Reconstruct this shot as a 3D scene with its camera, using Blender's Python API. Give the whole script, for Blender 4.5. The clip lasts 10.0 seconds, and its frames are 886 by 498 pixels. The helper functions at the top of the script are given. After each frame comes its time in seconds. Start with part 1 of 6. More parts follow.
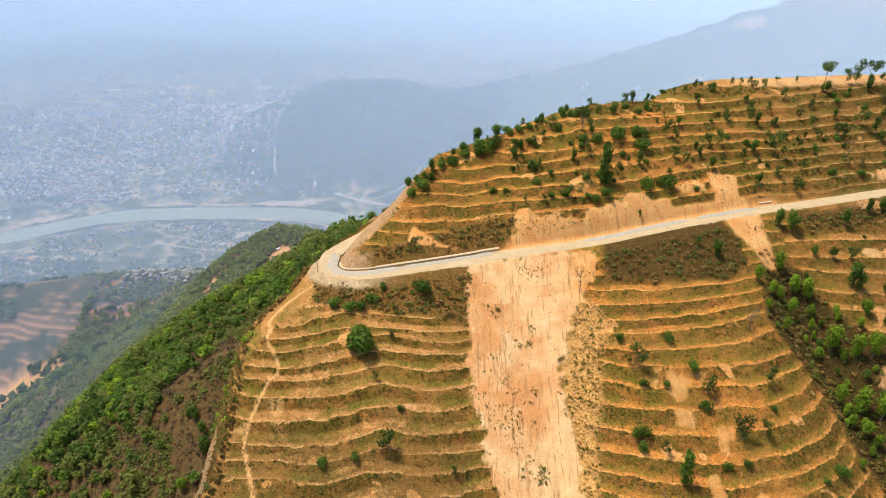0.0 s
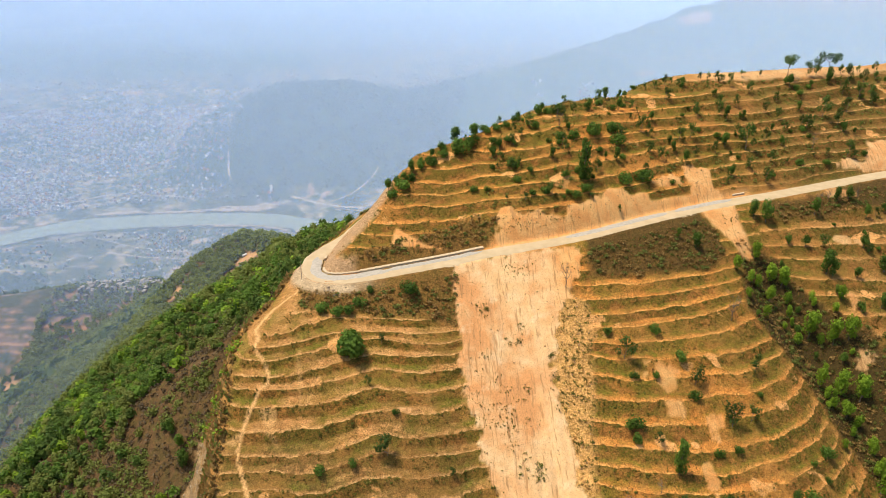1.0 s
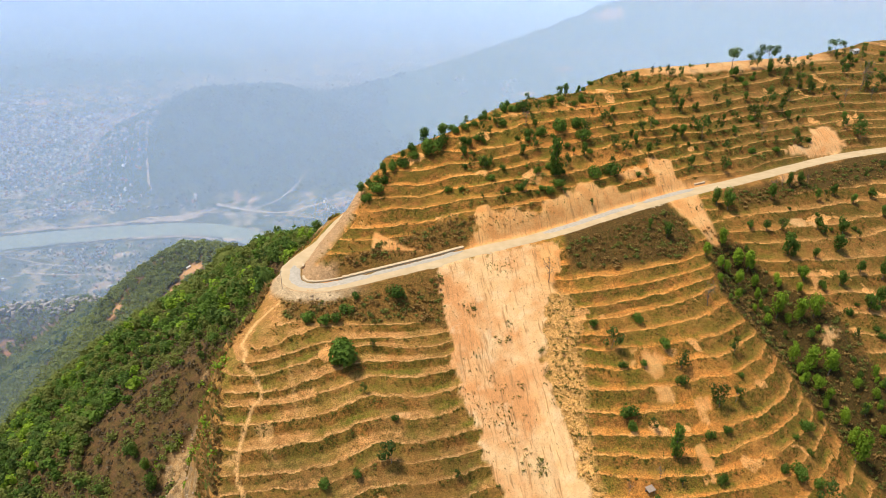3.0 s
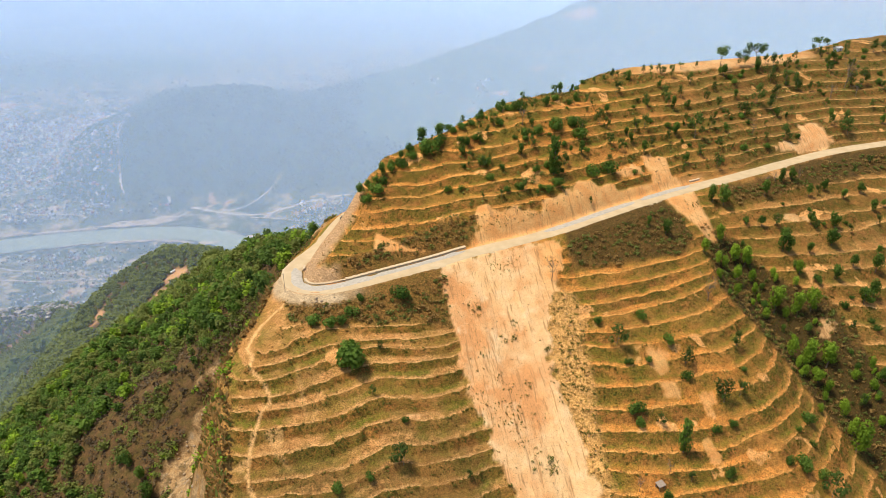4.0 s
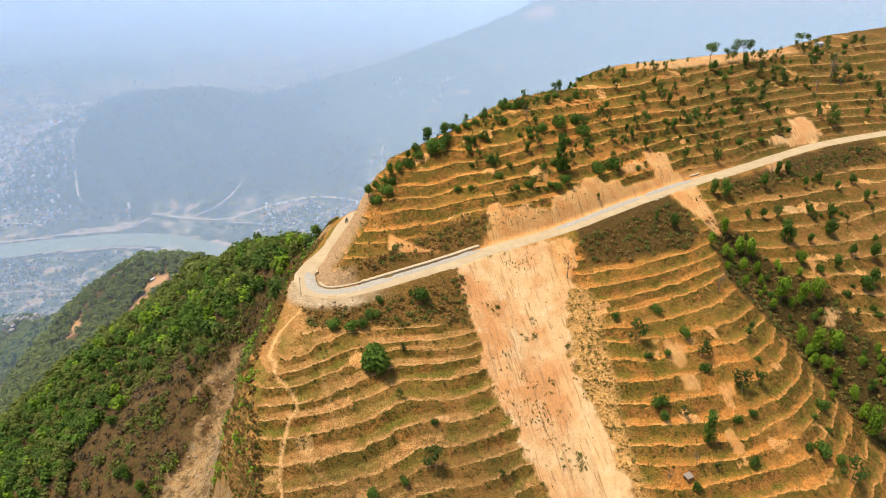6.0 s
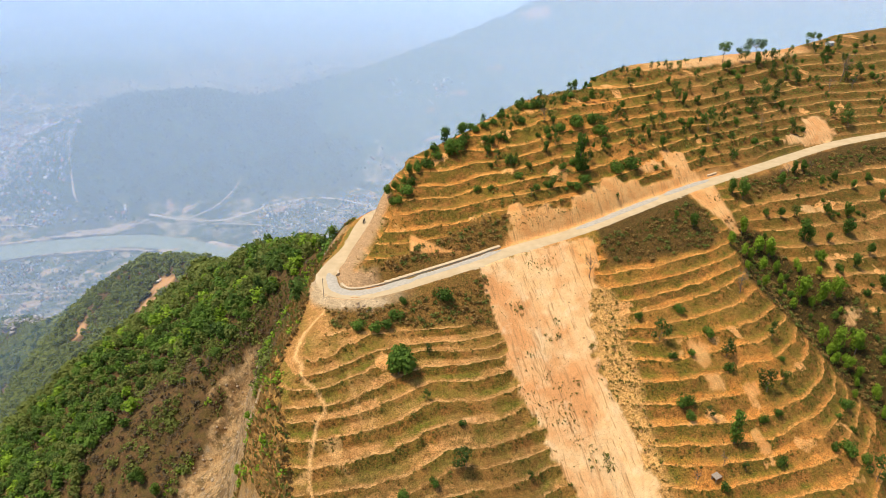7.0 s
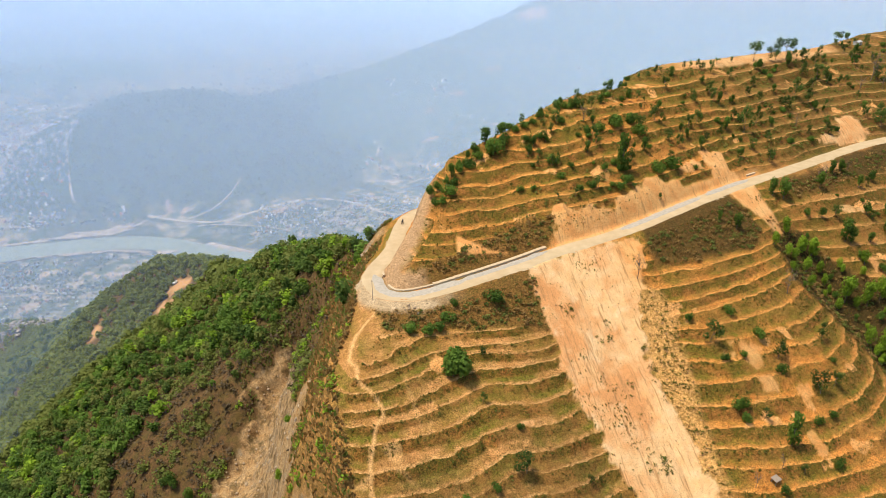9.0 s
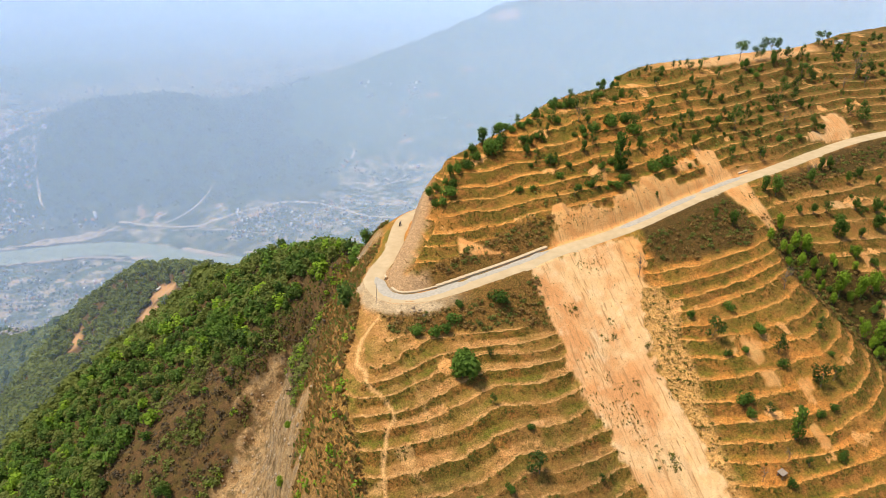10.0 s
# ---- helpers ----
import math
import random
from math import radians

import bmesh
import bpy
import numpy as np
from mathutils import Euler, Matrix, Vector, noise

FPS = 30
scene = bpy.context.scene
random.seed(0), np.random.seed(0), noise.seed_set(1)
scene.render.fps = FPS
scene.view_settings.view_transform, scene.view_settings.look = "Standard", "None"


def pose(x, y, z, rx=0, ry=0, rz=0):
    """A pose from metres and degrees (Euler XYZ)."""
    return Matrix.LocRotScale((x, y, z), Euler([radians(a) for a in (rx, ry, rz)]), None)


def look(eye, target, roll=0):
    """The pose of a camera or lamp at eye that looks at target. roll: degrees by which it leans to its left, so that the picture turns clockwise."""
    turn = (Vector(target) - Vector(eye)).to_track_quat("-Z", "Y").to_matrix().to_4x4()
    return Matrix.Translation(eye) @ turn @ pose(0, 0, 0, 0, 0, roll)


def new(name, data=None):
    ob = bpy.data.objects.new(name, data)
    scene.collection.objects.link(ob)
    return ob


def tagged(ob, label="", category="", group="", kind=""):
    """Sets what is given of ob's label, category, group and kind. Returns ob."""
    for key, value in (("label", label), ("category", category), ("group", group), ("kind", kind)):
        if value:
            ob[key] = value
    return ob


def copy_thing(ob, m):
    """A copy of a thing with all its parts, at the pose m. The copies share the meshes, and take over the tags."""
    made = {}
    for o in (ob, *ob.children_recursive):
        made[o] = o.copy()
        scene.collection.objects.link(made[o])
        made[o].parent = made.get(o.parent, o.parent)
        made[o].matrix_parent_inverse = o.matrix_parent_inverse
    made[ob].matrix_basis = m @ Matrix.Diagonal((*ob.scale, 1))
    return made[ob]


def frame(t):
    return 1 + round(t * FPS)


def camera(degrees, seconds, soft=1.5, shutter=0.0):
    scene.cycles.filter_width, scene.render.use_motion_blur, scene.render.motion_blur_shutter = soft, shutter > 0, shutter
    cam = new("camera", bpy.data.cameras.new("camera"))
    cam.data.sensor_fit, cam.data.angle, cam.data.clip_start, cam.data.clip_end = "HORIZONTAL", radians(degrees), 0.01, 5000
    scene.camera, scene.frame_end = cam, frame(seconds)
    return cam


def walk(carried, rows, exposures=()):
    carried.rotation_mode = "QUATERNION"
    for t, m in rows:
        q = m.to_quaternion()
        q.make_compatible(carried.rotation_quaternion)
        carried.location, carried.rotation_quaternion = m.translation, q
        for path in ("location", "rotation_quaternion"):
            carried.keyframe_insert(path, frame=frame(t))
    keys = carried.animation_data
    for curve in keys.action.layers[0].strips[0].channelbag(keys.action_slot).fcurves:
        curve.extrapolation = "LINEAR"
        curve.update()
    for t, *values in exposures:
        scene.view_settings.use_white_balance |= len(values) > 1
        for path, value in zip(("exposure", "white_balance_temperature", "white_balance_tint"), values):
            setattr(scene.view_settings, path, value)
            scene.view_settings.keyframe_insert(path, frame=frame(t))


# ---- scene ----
cam = camera(64.9, 10.0, soft=0.75)
METRES, EYE, TILT, LEAN, TURN = 60.0, 100.0, -25.5, -0.2, 0.0
ROWS = [
    (0.0, 0.0, 0.0, 0.0, -0.0, 0.0, -0.0),
    (0.5, -0.0498, 0.0065, 0.0023, -1.71, -0.03, 0.94),
    (1.0, -0.1027, 0.0134, 0.0061, -3.46, -0.1, 1.92),
    (1.5, -0.1518, 0.0204, 0.0106, -4.92, -0.17, 2.7),
    (2.0, -0.2034, 0.029, 0.0154, -6.49, -0.27, 3.49),
    (2.5, -0.2517, 0.0379, 0.0202, -7.96, -0.38, 4.18),
    (4.0, -0.3983, 0.0739, 0.0347, -11.35, -0.68, 5.65),
    (4.5, -0.4456, 0.0882, 0.0398, -11.76, -0.73, 5.82),
    (5.0, -0.4906, 0.1026, 0.0446, -12.4, -0.81, 6.1),
    (6.5, -0.6322, 0.1507, 0.0626, -14.91, -1.08, 7.25),
    (7.0, -0.6776, 0.1692, 0.0685, -14.84, -1.04, 7.23),
    (7.5, -0.7225, 0.1882, 0.075, -14.76, -1.02, 7.22),
    (8.0, -0.7687, 0.2081, 0.0824, -14.71, -1.0, 7.21),
    (8.5, -0.8111, 0.2274, 0.0884, -14.68, -0.99, 7.16),
    (9.0, -0.8546, 0.2474, 0.0937, -15.26, -1.03, 7.38),
    (9.5, -0.8985, 0.2655, 0.0999, -16.26, -1.12, 7.8),
    (10.0, -0.9463, 0.2862, 0.107, -17.34, -1.2, 8.2),
]
walk(cam, [(t, pose(0, 0, EYE, TILT, LEAN, TURN) @ pose(METRES * x, METRES * y, METRES * z, 90 + pitch, roll, yaw)) for t, x, y, z, yaw, pitch, roll in ROWS])

# ---- world, sun, exposure ----
scene.view_settings.exposure = 0.28
SUN_FROM = Vector((-0.34, 0.12, 0.92)).normalized()
world = bpy.data.worlds.new("sky")
scene.world = world
world.use_nodes = True
_nt = world.node_tree
_sky = _nt.nodes.new("ShaderNodeTexSky")
_sky.sky_type = "NISHITA"
_sky.sun_disc = False
_sky.sun_elevation = math.asin(SUN_FROM.z)
_sky.sun_rotation = math.atan2(SUN_FROM.x, SUN_FROM.y)
_sky.altitude = 1200
_sky.air_density = 1.2
_sky.dust_density = 4.0
_nt.nodes["Background"].inputs["Strength"].default_value = 0.12
_nt.links.new(_sky.outputs["Color"], _nt.nodes["Background"].inputs["Color"])
_sd = bpy.data.lights.new("sun", "SUN")
_sd.energy, _sd.angle, _sd.color = 3.5, radians(11.0), (1.0, 0.88, 0.70)
sun = new("sun", _sd)
sun.matrix_world = look((0, 0, 400), Vector((0, 0, 400)) - SUN_FROM)


# ---- noise and plan geometry ----
def lattice(ix, iy, seed):
    h = (ix.astype(np.int64) * 374761393 + iy.astype(np.int64) * 668265263 + seed * 974634777) & 0x7FFFFFFF
    h = ((h ^ (h >> 13)) * 1274126177) & 0x7FFFFFFF
    h = (h ^ (h >> 16)) & 0xFFFF
    return h / 65535.0


def vnoise(x, y, seed=0):
    """Smooth value noise, about -1 to 1, one cell a unit."""
    ix, iy = np.floor(x), np.floor(y)
    fx, fy = x - ix, y - iy
    fx, fy = fx * fx * (3 - 2 * fx), fy * fy * (3 - 2 * fy)
    a, b = lattice(ix, iy, seed), lattice(ix + 1, iy, seed)
    c, d = lattice(ix, iy + 1, seed), lattice(ix + 1, iy + 1, seed)
    return 2 * (a + (b - a) * fx + (c - a) * fy + (a - b - c + d) * fx * fy) - 1


def fbm(x, y, size, octaves=3, seed=0):
    out, amp, tot = 0.0, 1.0, 0.0
    for o in range(octaves):
        out = out + amp * vnoise(x / size + 17.3 * o, y / size - 9.1 * o, seed + o)
        tot += amp
        size, amp = size / 2.03, amp * 0.5
    return out / tot


def along(x, y, line):
    """Nearest place on a polyline: signed distance (left of its run is plus), the run and the height there."""
    best = np.full(np.shape(x), 1e18)
    side, run, hgt = np.zeros_like(best), np.zeros_like(best), np.zeros_like(best)
    s0 = 0.0
    for (ax, ay, az), (bx, by, bz) in zip(line[:-1], line[1:]):
        dx, dy = bx - ax, by - ay
        ln = math.hypot(dx, dy)
        u = np.clip(((x - ax) * dx + (y - ay) * dy) / (ln * ln), 0, 1)
        px, py = x - ax - u * dx, y - ay - u * dy
        d2 = px * px + py * py
        m = d2 < best - 1e-9
        best = np.where(m, d2, best)
        side = np.where(m, np.where(dx * (y - ay) - dy * (x - ax) >= 0, 1.0, -1.0), side)
        run = np.where(m, s0 + u * ln, run)
        hgt = np.where(m, az + u * (bz - az), hgt)
        s0 += ln
    return np.sqrt(best) * side, run, hgt


def smooth_line(line, cuts=2):
    """Chaikin's corner cutting, ends kept."""
    for _ in range(cuts):
        out = [line[0]]
        for p, q in zip(line[:-1], line[1:]):
            out.append(tuple(0.75 * a + 0.25 * b for a, b in zip(p, q)))
            out.append(tuple(0.25 * a + 0.75 * b for a, b in zip(p, q)))
        out.append(line[-1])
        line = out
    return line


def inside(x, y, ring):
    """Signed distance to a closed ring of plan points, plus within."""
    best = np.full(np.shape(x), 1e18)
    odd = np.zeros(np.shape(x), bool)
    for (ax, ay), (bx, by) in zip(ring, ring[1:] + ring[:1]):
        dx, dy = bx - ax, by - ay
        u = np.clip(((x - ax) * dx + (y - ay) * dy) / (dx * dx + dy * dy), 0, 1)
        best = np.minimum(best, (x - ax - u * dx) ** 2 + (y - ay - u * dy) ** 2)
        if ay != by:
            odd ^= ((ay > y) != (by > y)) & (x < (bx - ax) * (y - ay) / (by - ay) + ax)
    return np.sqrt(best) * np.where(odd, 1, -1)


def smin(a, b, k):
    h = np.clip(0.5 + 0.5 * (b - a) / k, 0, 1)
    return b + (a - b) * h - k * h * (1 - h)


def smax(a, b, k):
    return -smin(-a, -b, k)


def step01(a, b, v):
    t = np.clip((v - a) / (b - a), 0, 1)
    return t * t * (3 - 2 * t)


# ---- the hill's plan: road, crest, western edge ----
ROAD_FRONT = smooth_line([(-26.8, 152, 26.3), (-27, 145.5, 26.2), (-24.8, 140.6, 26.4), (-18, 138.5, 27.0), (-6, 139.7, 28.45), (5.5, 142.1, 29.15), (15, 145, 29.7),
                          (27, 146, 30.8), (38.7, 148.3, 31.8), (51.5, 152.2, 33.0), (66, 156.8, 33.9), (78, 160.3, 34.4), (94, 163.8, 35.0), (111, 169, 35.5),
                          (131, 174.3, 36.2), (148, 175.6, 36.9), (175, 176, 38.0), (230, 186, 40.0), (300, 190, 42.0)])
ROAD_BACK = smooth_line([(40, 250, 4), (28, 222, 14), (14, 201, 21.5), (3, 191.5, 24.6), (-5.5, 187.2, 25.6), (-10.3, 183, 26.0), (-12.8, 178.5, 26.2), (-15.6, 172, 26.4), (-18, 165, 26.4), (-22.8, 158, 26.4), (-26.8, 152, 26.3), (-27, 145.5, 26.2)])
ROAD_HALF = 2.3
CREST = smooth_line([(-19, 146, 0), (-12, 156, 0), (-4, 169, 0), (12, 183, 0), (31, 190, 0), (70, 208, 0), (95, 211, 0), (120, 215, 0), (145, 219, 0), (175, 225, 0), (300, 265, 0)], 1)
WEST_EDGE = smooth_line([(-44, 70, 0), (-39.5, 95, 0), (-39, 108, 0), (-39.0, 124, 0), (-35.5, 133, 0), (-32.5, 138, 0), (-30, 147, 0), (-26.5, 156, 0), (-21, 165, 0), (-18, 176, 0), (-15, 184, 0), (-8.5, 190.5, 0), (1, 196, 0), (11, 205, 0), (24, 224, 0), (36, 252, 0)], 1)
SPUR = smooth_line([(-14, 190, 0), (-24, 212, 0), (-45, 262, 0), (-70, 330, 0), (-88, 372, 0), (-130, 430, 0), (-215, 560, 0), (-330, 760, 0)], 1)
GULLY_WEST = smooth_line([(-19.5, 178, 0), (-24, 187, 0), (-30, 196, 0), (-38, 200, 0), (-46, 198, 0), (-51, 191, 0), (-55, 180, 0), (-58, 163, 0), (-62, 135, 0), (-70, 90, 0)], 2)
GULLY_EAST = smooth_line([(76, 150, 0), (82, 140, 0), (85, 128, 0), (88, 115, 0), (90, 100, 0), (95, 70, 0)], 2)
VALLEY = -570.0
RIDGE = [(-40, 2180, -410), (150, 2300, -400), (433, 2500, -376), (675, 2700, -354), (930, 2850, -314), (1199, 3000, -256), (1373, 3050, -206), (2050, 2750, 60), (4000, 2500, 400)]
RIVER = smooth_line([(-2400, 1200, 0), (-1600, 1300, 0), (-1250, 1380, 0), (-1015, 1456, 0), (-908, 1540, 0), (-800, 1598, 0), (-640, 1617, 0), (-437, 1622, 0), (-316, 1608, 0), (-240, 1575, 0), (-170, 1514, 0), (-81, 1445, 0), (40, 1390, 0), (330, 1380, 0), (800, 1500, 0), (1500, 1700, 0)], 2)


SHOULDER = [(-620, 560, -265), (-480, 590, -240), (-351, 612, -221), (-290, 640, -236), (-236, 628, -238), (-190, 640, -262), (-140, 690, -330)]


def base_height(x, y):
    d, s, zr = along(x, y, ROAD_FRONT)
    # below the road
    g_low = np.interp(x, [-40, -22, -5, 5, 25, 40, 66, 80, 120], [0.42, 0.47, 0.54, 0.62, 0.63, 0.56, 0.54, 0.59, 0.50])
    low = zr - g_low * np.maximum(-d - ROAD_HALF, 0)
    low = low + 4.6 * np.exp(-((x + 35) / 11) ** 2 - ((y - 121) / 11) ** 2)
    # the cut bank and the slope above it
    cut = np.interp(x, [-30, -20, 0, 14, 20, 30, 50, 60, 85, 120, 140], [3.5, 3.0, 1.5, 2.5, 4.8, 5.0, 4.2, 3.0, 1.5, 2.5, 2.0])
    g_up = np.interp(x, [-20, 0, 20, 45, 90, 150, 200], [0.42, 0.46, 0.52, 0.53, 0.52, 0.50, 0.50])
    dd = np.maximum(d - ROAD_HALF - 0.8, 0)
    up = zr + 0.8 * cut * (1 - np.exp(-dd / 2.4)) + g_up * dd
    front = np.where(d > 0, up, low)
    db, sb, zb = along(x, y, ROAD_BACK)
    e = np.maximum(db - ROAD_HALF - 0.6, 0)
    near = np.maximum(step01(208, 192, y), step01(24, 50, db))
    back = zb + (7.0 * (1 - np.exp(-e / 2.2)) + 1.3 * e) * near + 0.2 * e * (1 - near)
    above = (d > 0) & (db > 0)
    west = zb - 0.7 * np.maximum(-db - ROAD_HALF, 0)
    hill = np.where(above, smin(front, back, 1.5), np.where((d > 0) & (db <= 0), west, front))
    # ridge top and the far side
    c, cs, _ = along(x, y, CREST)
    cap = np.interp(x, [-20, 12, 30, 57, 84, 115, 145, 160, 175, 200, 300], [43, 49, 52.5, 53, 56.3, 56.4, 56.3, 57, 58.8, 58.8, 58])
    hill = np.where(above, smin(hill, cap, 4.0), hill)
    hill = np.where(above, hill - 0.85 * step01(6, 16, db) * np.maximum(c - 1.0, 0) ** 2 / (np.maximum(c - 1.0, 0) + 4.0), hill)
    # gullies
    ge, gs, _ = along(x, y, GULLY_EAST)
    hill = hill - 4.2 * np.exp(-(ge / 7.5) ** 2) * step01(0, 16, gs)
    # the western edge falls away steeply
    w, ws, _ = along(x, y, WEST_EDGE)
    w = np.maximum(w + 1.2 * vnoise(x / 9, y / 9, 4), 0)
    wx, wy = x + w, y
    zedge = np.interp(y, [70, 95, 108, 124, 137, 150, 176, 205], [-4, 11.6, 17.5, 24.0, 26.0, 26.2, 26.0, 23])
    scarp = zedge - np.interp(y, [100, 140, 165, 190], [3.0, 2.7, 1.9, 1.5]) * w ** 2 / (w + np.interp(y, [120, 170], [1.5, 3.0]))
    hill = np.where(w > 0, np.minimum(hill, scarp), hill)
    # the wooded flank and spur beyond
    flank = -34 + 0.63 * (x + 67) - 0.25 * np.maximum(y - 262, 0) - 0.42 * np.maximum(205 - y, 0)
    flank = flank - 0.35 * np.maximum(-150 - x, 0) * step01(400, 310, y)
    flank = np.where(x > -20, np.minimum(flank, -4.4), flank)
    gw, gws, _ = along(x, y, GULLY_WEST)
    flank = flank + 3.0 * fbm(x, y, 40, 3, 8) * step01(15, 60, -x - 20)
    sp, ss, _ = along(x, y, SPUR)
    flank = flank - 1.4 * np.maximum(-sp, 0) ** 2 / (np.maximum(-sp, 0) + 12.0)
    flank = flank + 5 * np.exp(-((x + 265) / 110) ** 2 - ((y - 640) / 110) ** 2)
    flank = flank + 4 * np.exp(-((x + 88) / 34) ** 2 - ((y - 366) / 42) ** 2)
    flank = flank + (2.0 + 7.0 * step01(240, 205, y)) * np.exp(-(sp / 20) ** 2) * step01(330, 270, y) * step01(185, 200, y)
    flank = flank - 6.0 * np.exp(-((x + 62) / 24) ** 2 - ((y - 305) / 40) ** 2)
    flank = flank + 3.5 * np.exp(-((x + 28) / 14) ** 2 - ((y - 232) / 26) ** 2)
    flank = flank + 17 * np.exp(-((x + 122) / 33) ** 2 - ((y - 388) / 40) ** 2)
    land = smax(hill, flank, 3.0) - 10 * np.exp(-(gw / 7.5) ** 2) * step01(6, 40, gws)
    return land, d, s, db


def far_height(x, y):
    r = np.hypot(x, y)
    z = VALLEY + 6 * fbm(x, y, 300, 3, 21)
    # wooded knoll beyond the river
    kx, ky = (x + 210) / 430, (y - 2130) / 430
    ky = np.where(ky < 0, ky * 430 / 292, ky)
    z = z + 190 * np.exp(-(np.abs(kx) ** 2.6 + np.abs(ky) ** 2.8)) * (1 + 0.12 * fbm(x, y, 180, 3, 22))
    # long mountain on the right, range at the far end
    rd, rs, rz = along(x, y, RIDGE)
    fold = 1 + 0.22 * fbm(x, y, 420, 4, 23)
    reach = np.interp(rs, [0, 300, 800], [430, 560, 950])
    fall = np.clip(1 - np.abs(rd) / np.where(rd < 0, reach * fold, 420 * fold), 0, 1)
    z = smax(z, VALLEY + (rz - VALLEY) * fall ** np.where(rd < 0, 1.15, 1.0), 25.0)
    z = z + 480 * step01(4000, 4800, r) * (1 + 0.35 * fbm(x, y, 700, 4, 24))
    z = z + 110 * np.exp(-((x + 1500) / 900) ** 2 - ((y - 3600) / 350) ** 2)
    # terraced shoulder with the village on its crest
    sd, ss, sz = along(x, y, SHOULDER)
    side = np.where(sd < 0, 0.52, 0.62) * np.abs(sd)
    z = smax(z, sz - side ** 2 / (side + 6) + 9 * fbm(x, y, 90, 3, 25), 20.0)
    rv = np.abs(along(x, y, RIVER)[0] + 26 * fbm(x, y, 160, 3, 62))
    return z + (VALLEY - 7 - z) * step01(85, 45, rv)


def ground_height(x, y):
    land, d, s, db = base_height(x, y)
    return smax(land, far_height(x, y), 30.0), d, s, db


SLIDE = [(6.5, 141.5), (6, 129), (5.6, 118), (7.5, 110), (8.6, 104), (10.4, 97), (12, 84), (27, 84), (26.4, 98), (25.7, 105), (25.4, 113), (25.7, 121), (28.5, 130), (33, 137), (36.6, 145)]
RUBBLE = [(24, 135), (34.5, 131), (33, 120), (32, 112), (30.5, 104), (30, 97), (30, 84), (24, 84), (24, 110)]
SLIDE_SMALL = [(68.5, 156), (77.9, 158.4), (77.8, 151), (78.5, 143.5), (75.5, 144.5), (73.5, 148), (70, 152)]
CUT_BARE = [(16.5, 146.5), (18.5, 153), (21, 155.2), (25, 152.6), (33, 152), (40, 156), (50, 159.5), (57, 161), (65, 167), (71, 170.5), (76.5, 170), (75, 163), (50, 153.5), (30, 148)]
FAN = [(-7, 151), (-8.3, 146.5), (-2, 146.3), (3.5, 146.2), (-2, 148.4)]
CUT_EAST = [(113, 174), (119, 178.5), (123, 178), (127, 184.2), (135, 184.8), (138, 178.8), (128, 176)]
SCRUB_WEST = [(-28.6, 138), (-29, 131), (-15, 130), (5.8, 127), (6.5, 142), (-6, 138.5), (-20, 136.5)]
SCRUB_EAST = [(37.5, 148), (36, 136.5), (52, 138), (65, 139.5), (71.4, 145.3), (69.5, 152), (66, 157), (50, 151)]
SCRUB_UPPER = [(-16, 140.5), (-5, 142), (5, 144.5), (15, 147.2), (17.5, 153.5), (8, 152.5), (-2, 149), (-10, 146.5), (-17, 145)]
SCRUB_FAR = [(86, 159), (97, 161), (112, 166.5), (131, 172), (150, 173.5), (150, 166), (123, 162), (110, 159.5), (98, 156), (89, 154.5)]
GULLY_SCRUB = [(76, 148), (71, 132), (80, 120), (84, 108), (92, 90), (112, 90), (101, 112), (100, 126), (92, 134), (84, 146)]
PATH = smooth_line([(-27, 139.5, 0), (-29, 137.8, 0), (-32.9, 134.1, 0), (-35.4, 129.8, 0), (-36.2, 125.5, 0), (-35.1, 122.6, 0), (-35.8, 120.6, 0), (-33.6, 117.6, 0), (-32.0, 114.4, 0), (-34.5, 112.7, 0), (-35.0, 111.2, 0), (-36.1, 107.7, 0), (-37.1, 101.9, 0), (-35.1, 96.8, 0), (-33.3, 92.9, 0), (-32, 84, 0)], 1)
SCARS = [(-352, 500, 30, 22), (-385, 478, 30, 26), (-87, 339, 6.8, 6.5), (-94, 325, 6, 6.5), (-132, 352, 3.5, 7), (-183, 471, 8, 7)]
# heights of the terrace lips, lowest first, at a few places along each field
WEST_AT, WEST_LIPS = (-30, -12, 4), [(1.2, 0.8, -1.4), (3.4, 3.0, 1.0), (5.6, 5.3, 3.2), (7.8, 7.6, 5.3), (9.0, 9.7, 7.3), (10.3, 11.3, 9.5), (12.5, 13.6, 12.0), (15.0, 15.6, 14.2),
                                     (17.0, 17.5, 16.4), (18.6, 19.2, 18.1), (20.6, 20.8, 19.6), (22.1, 21.6, 20.9), (23.2, 23.3, 22.6), (24.0, 24.2, 23.6), (24.8, 25.1, 24.6), (25.6, 26.0, 25.6)]
EAST_AT, EAST_LIPS = (38, 54, 70), [(-4.4, -4.4, -4.6), (-1.4, -1.5, -1.8), (0.8, 0.7, 0.5), (2.9, 2.6, 2.6), (4.9, 4.3, 4.6), (7.1, 6.2, 6.9), (9.6, 9.1, 9.8), (12.1, 11.7, 11.9), (14.4, 13.9, 13.9),
                                    (16.4, 16.1, 16.0), (18.0, 18.2, 18.7), (19.9, 20.4, 21.0), (21.8, 21.9, 22.4), (23.9, 23.5, 23.9), (25.7, 25.3, 25.5), (27.6, 27.2, 27.4)]
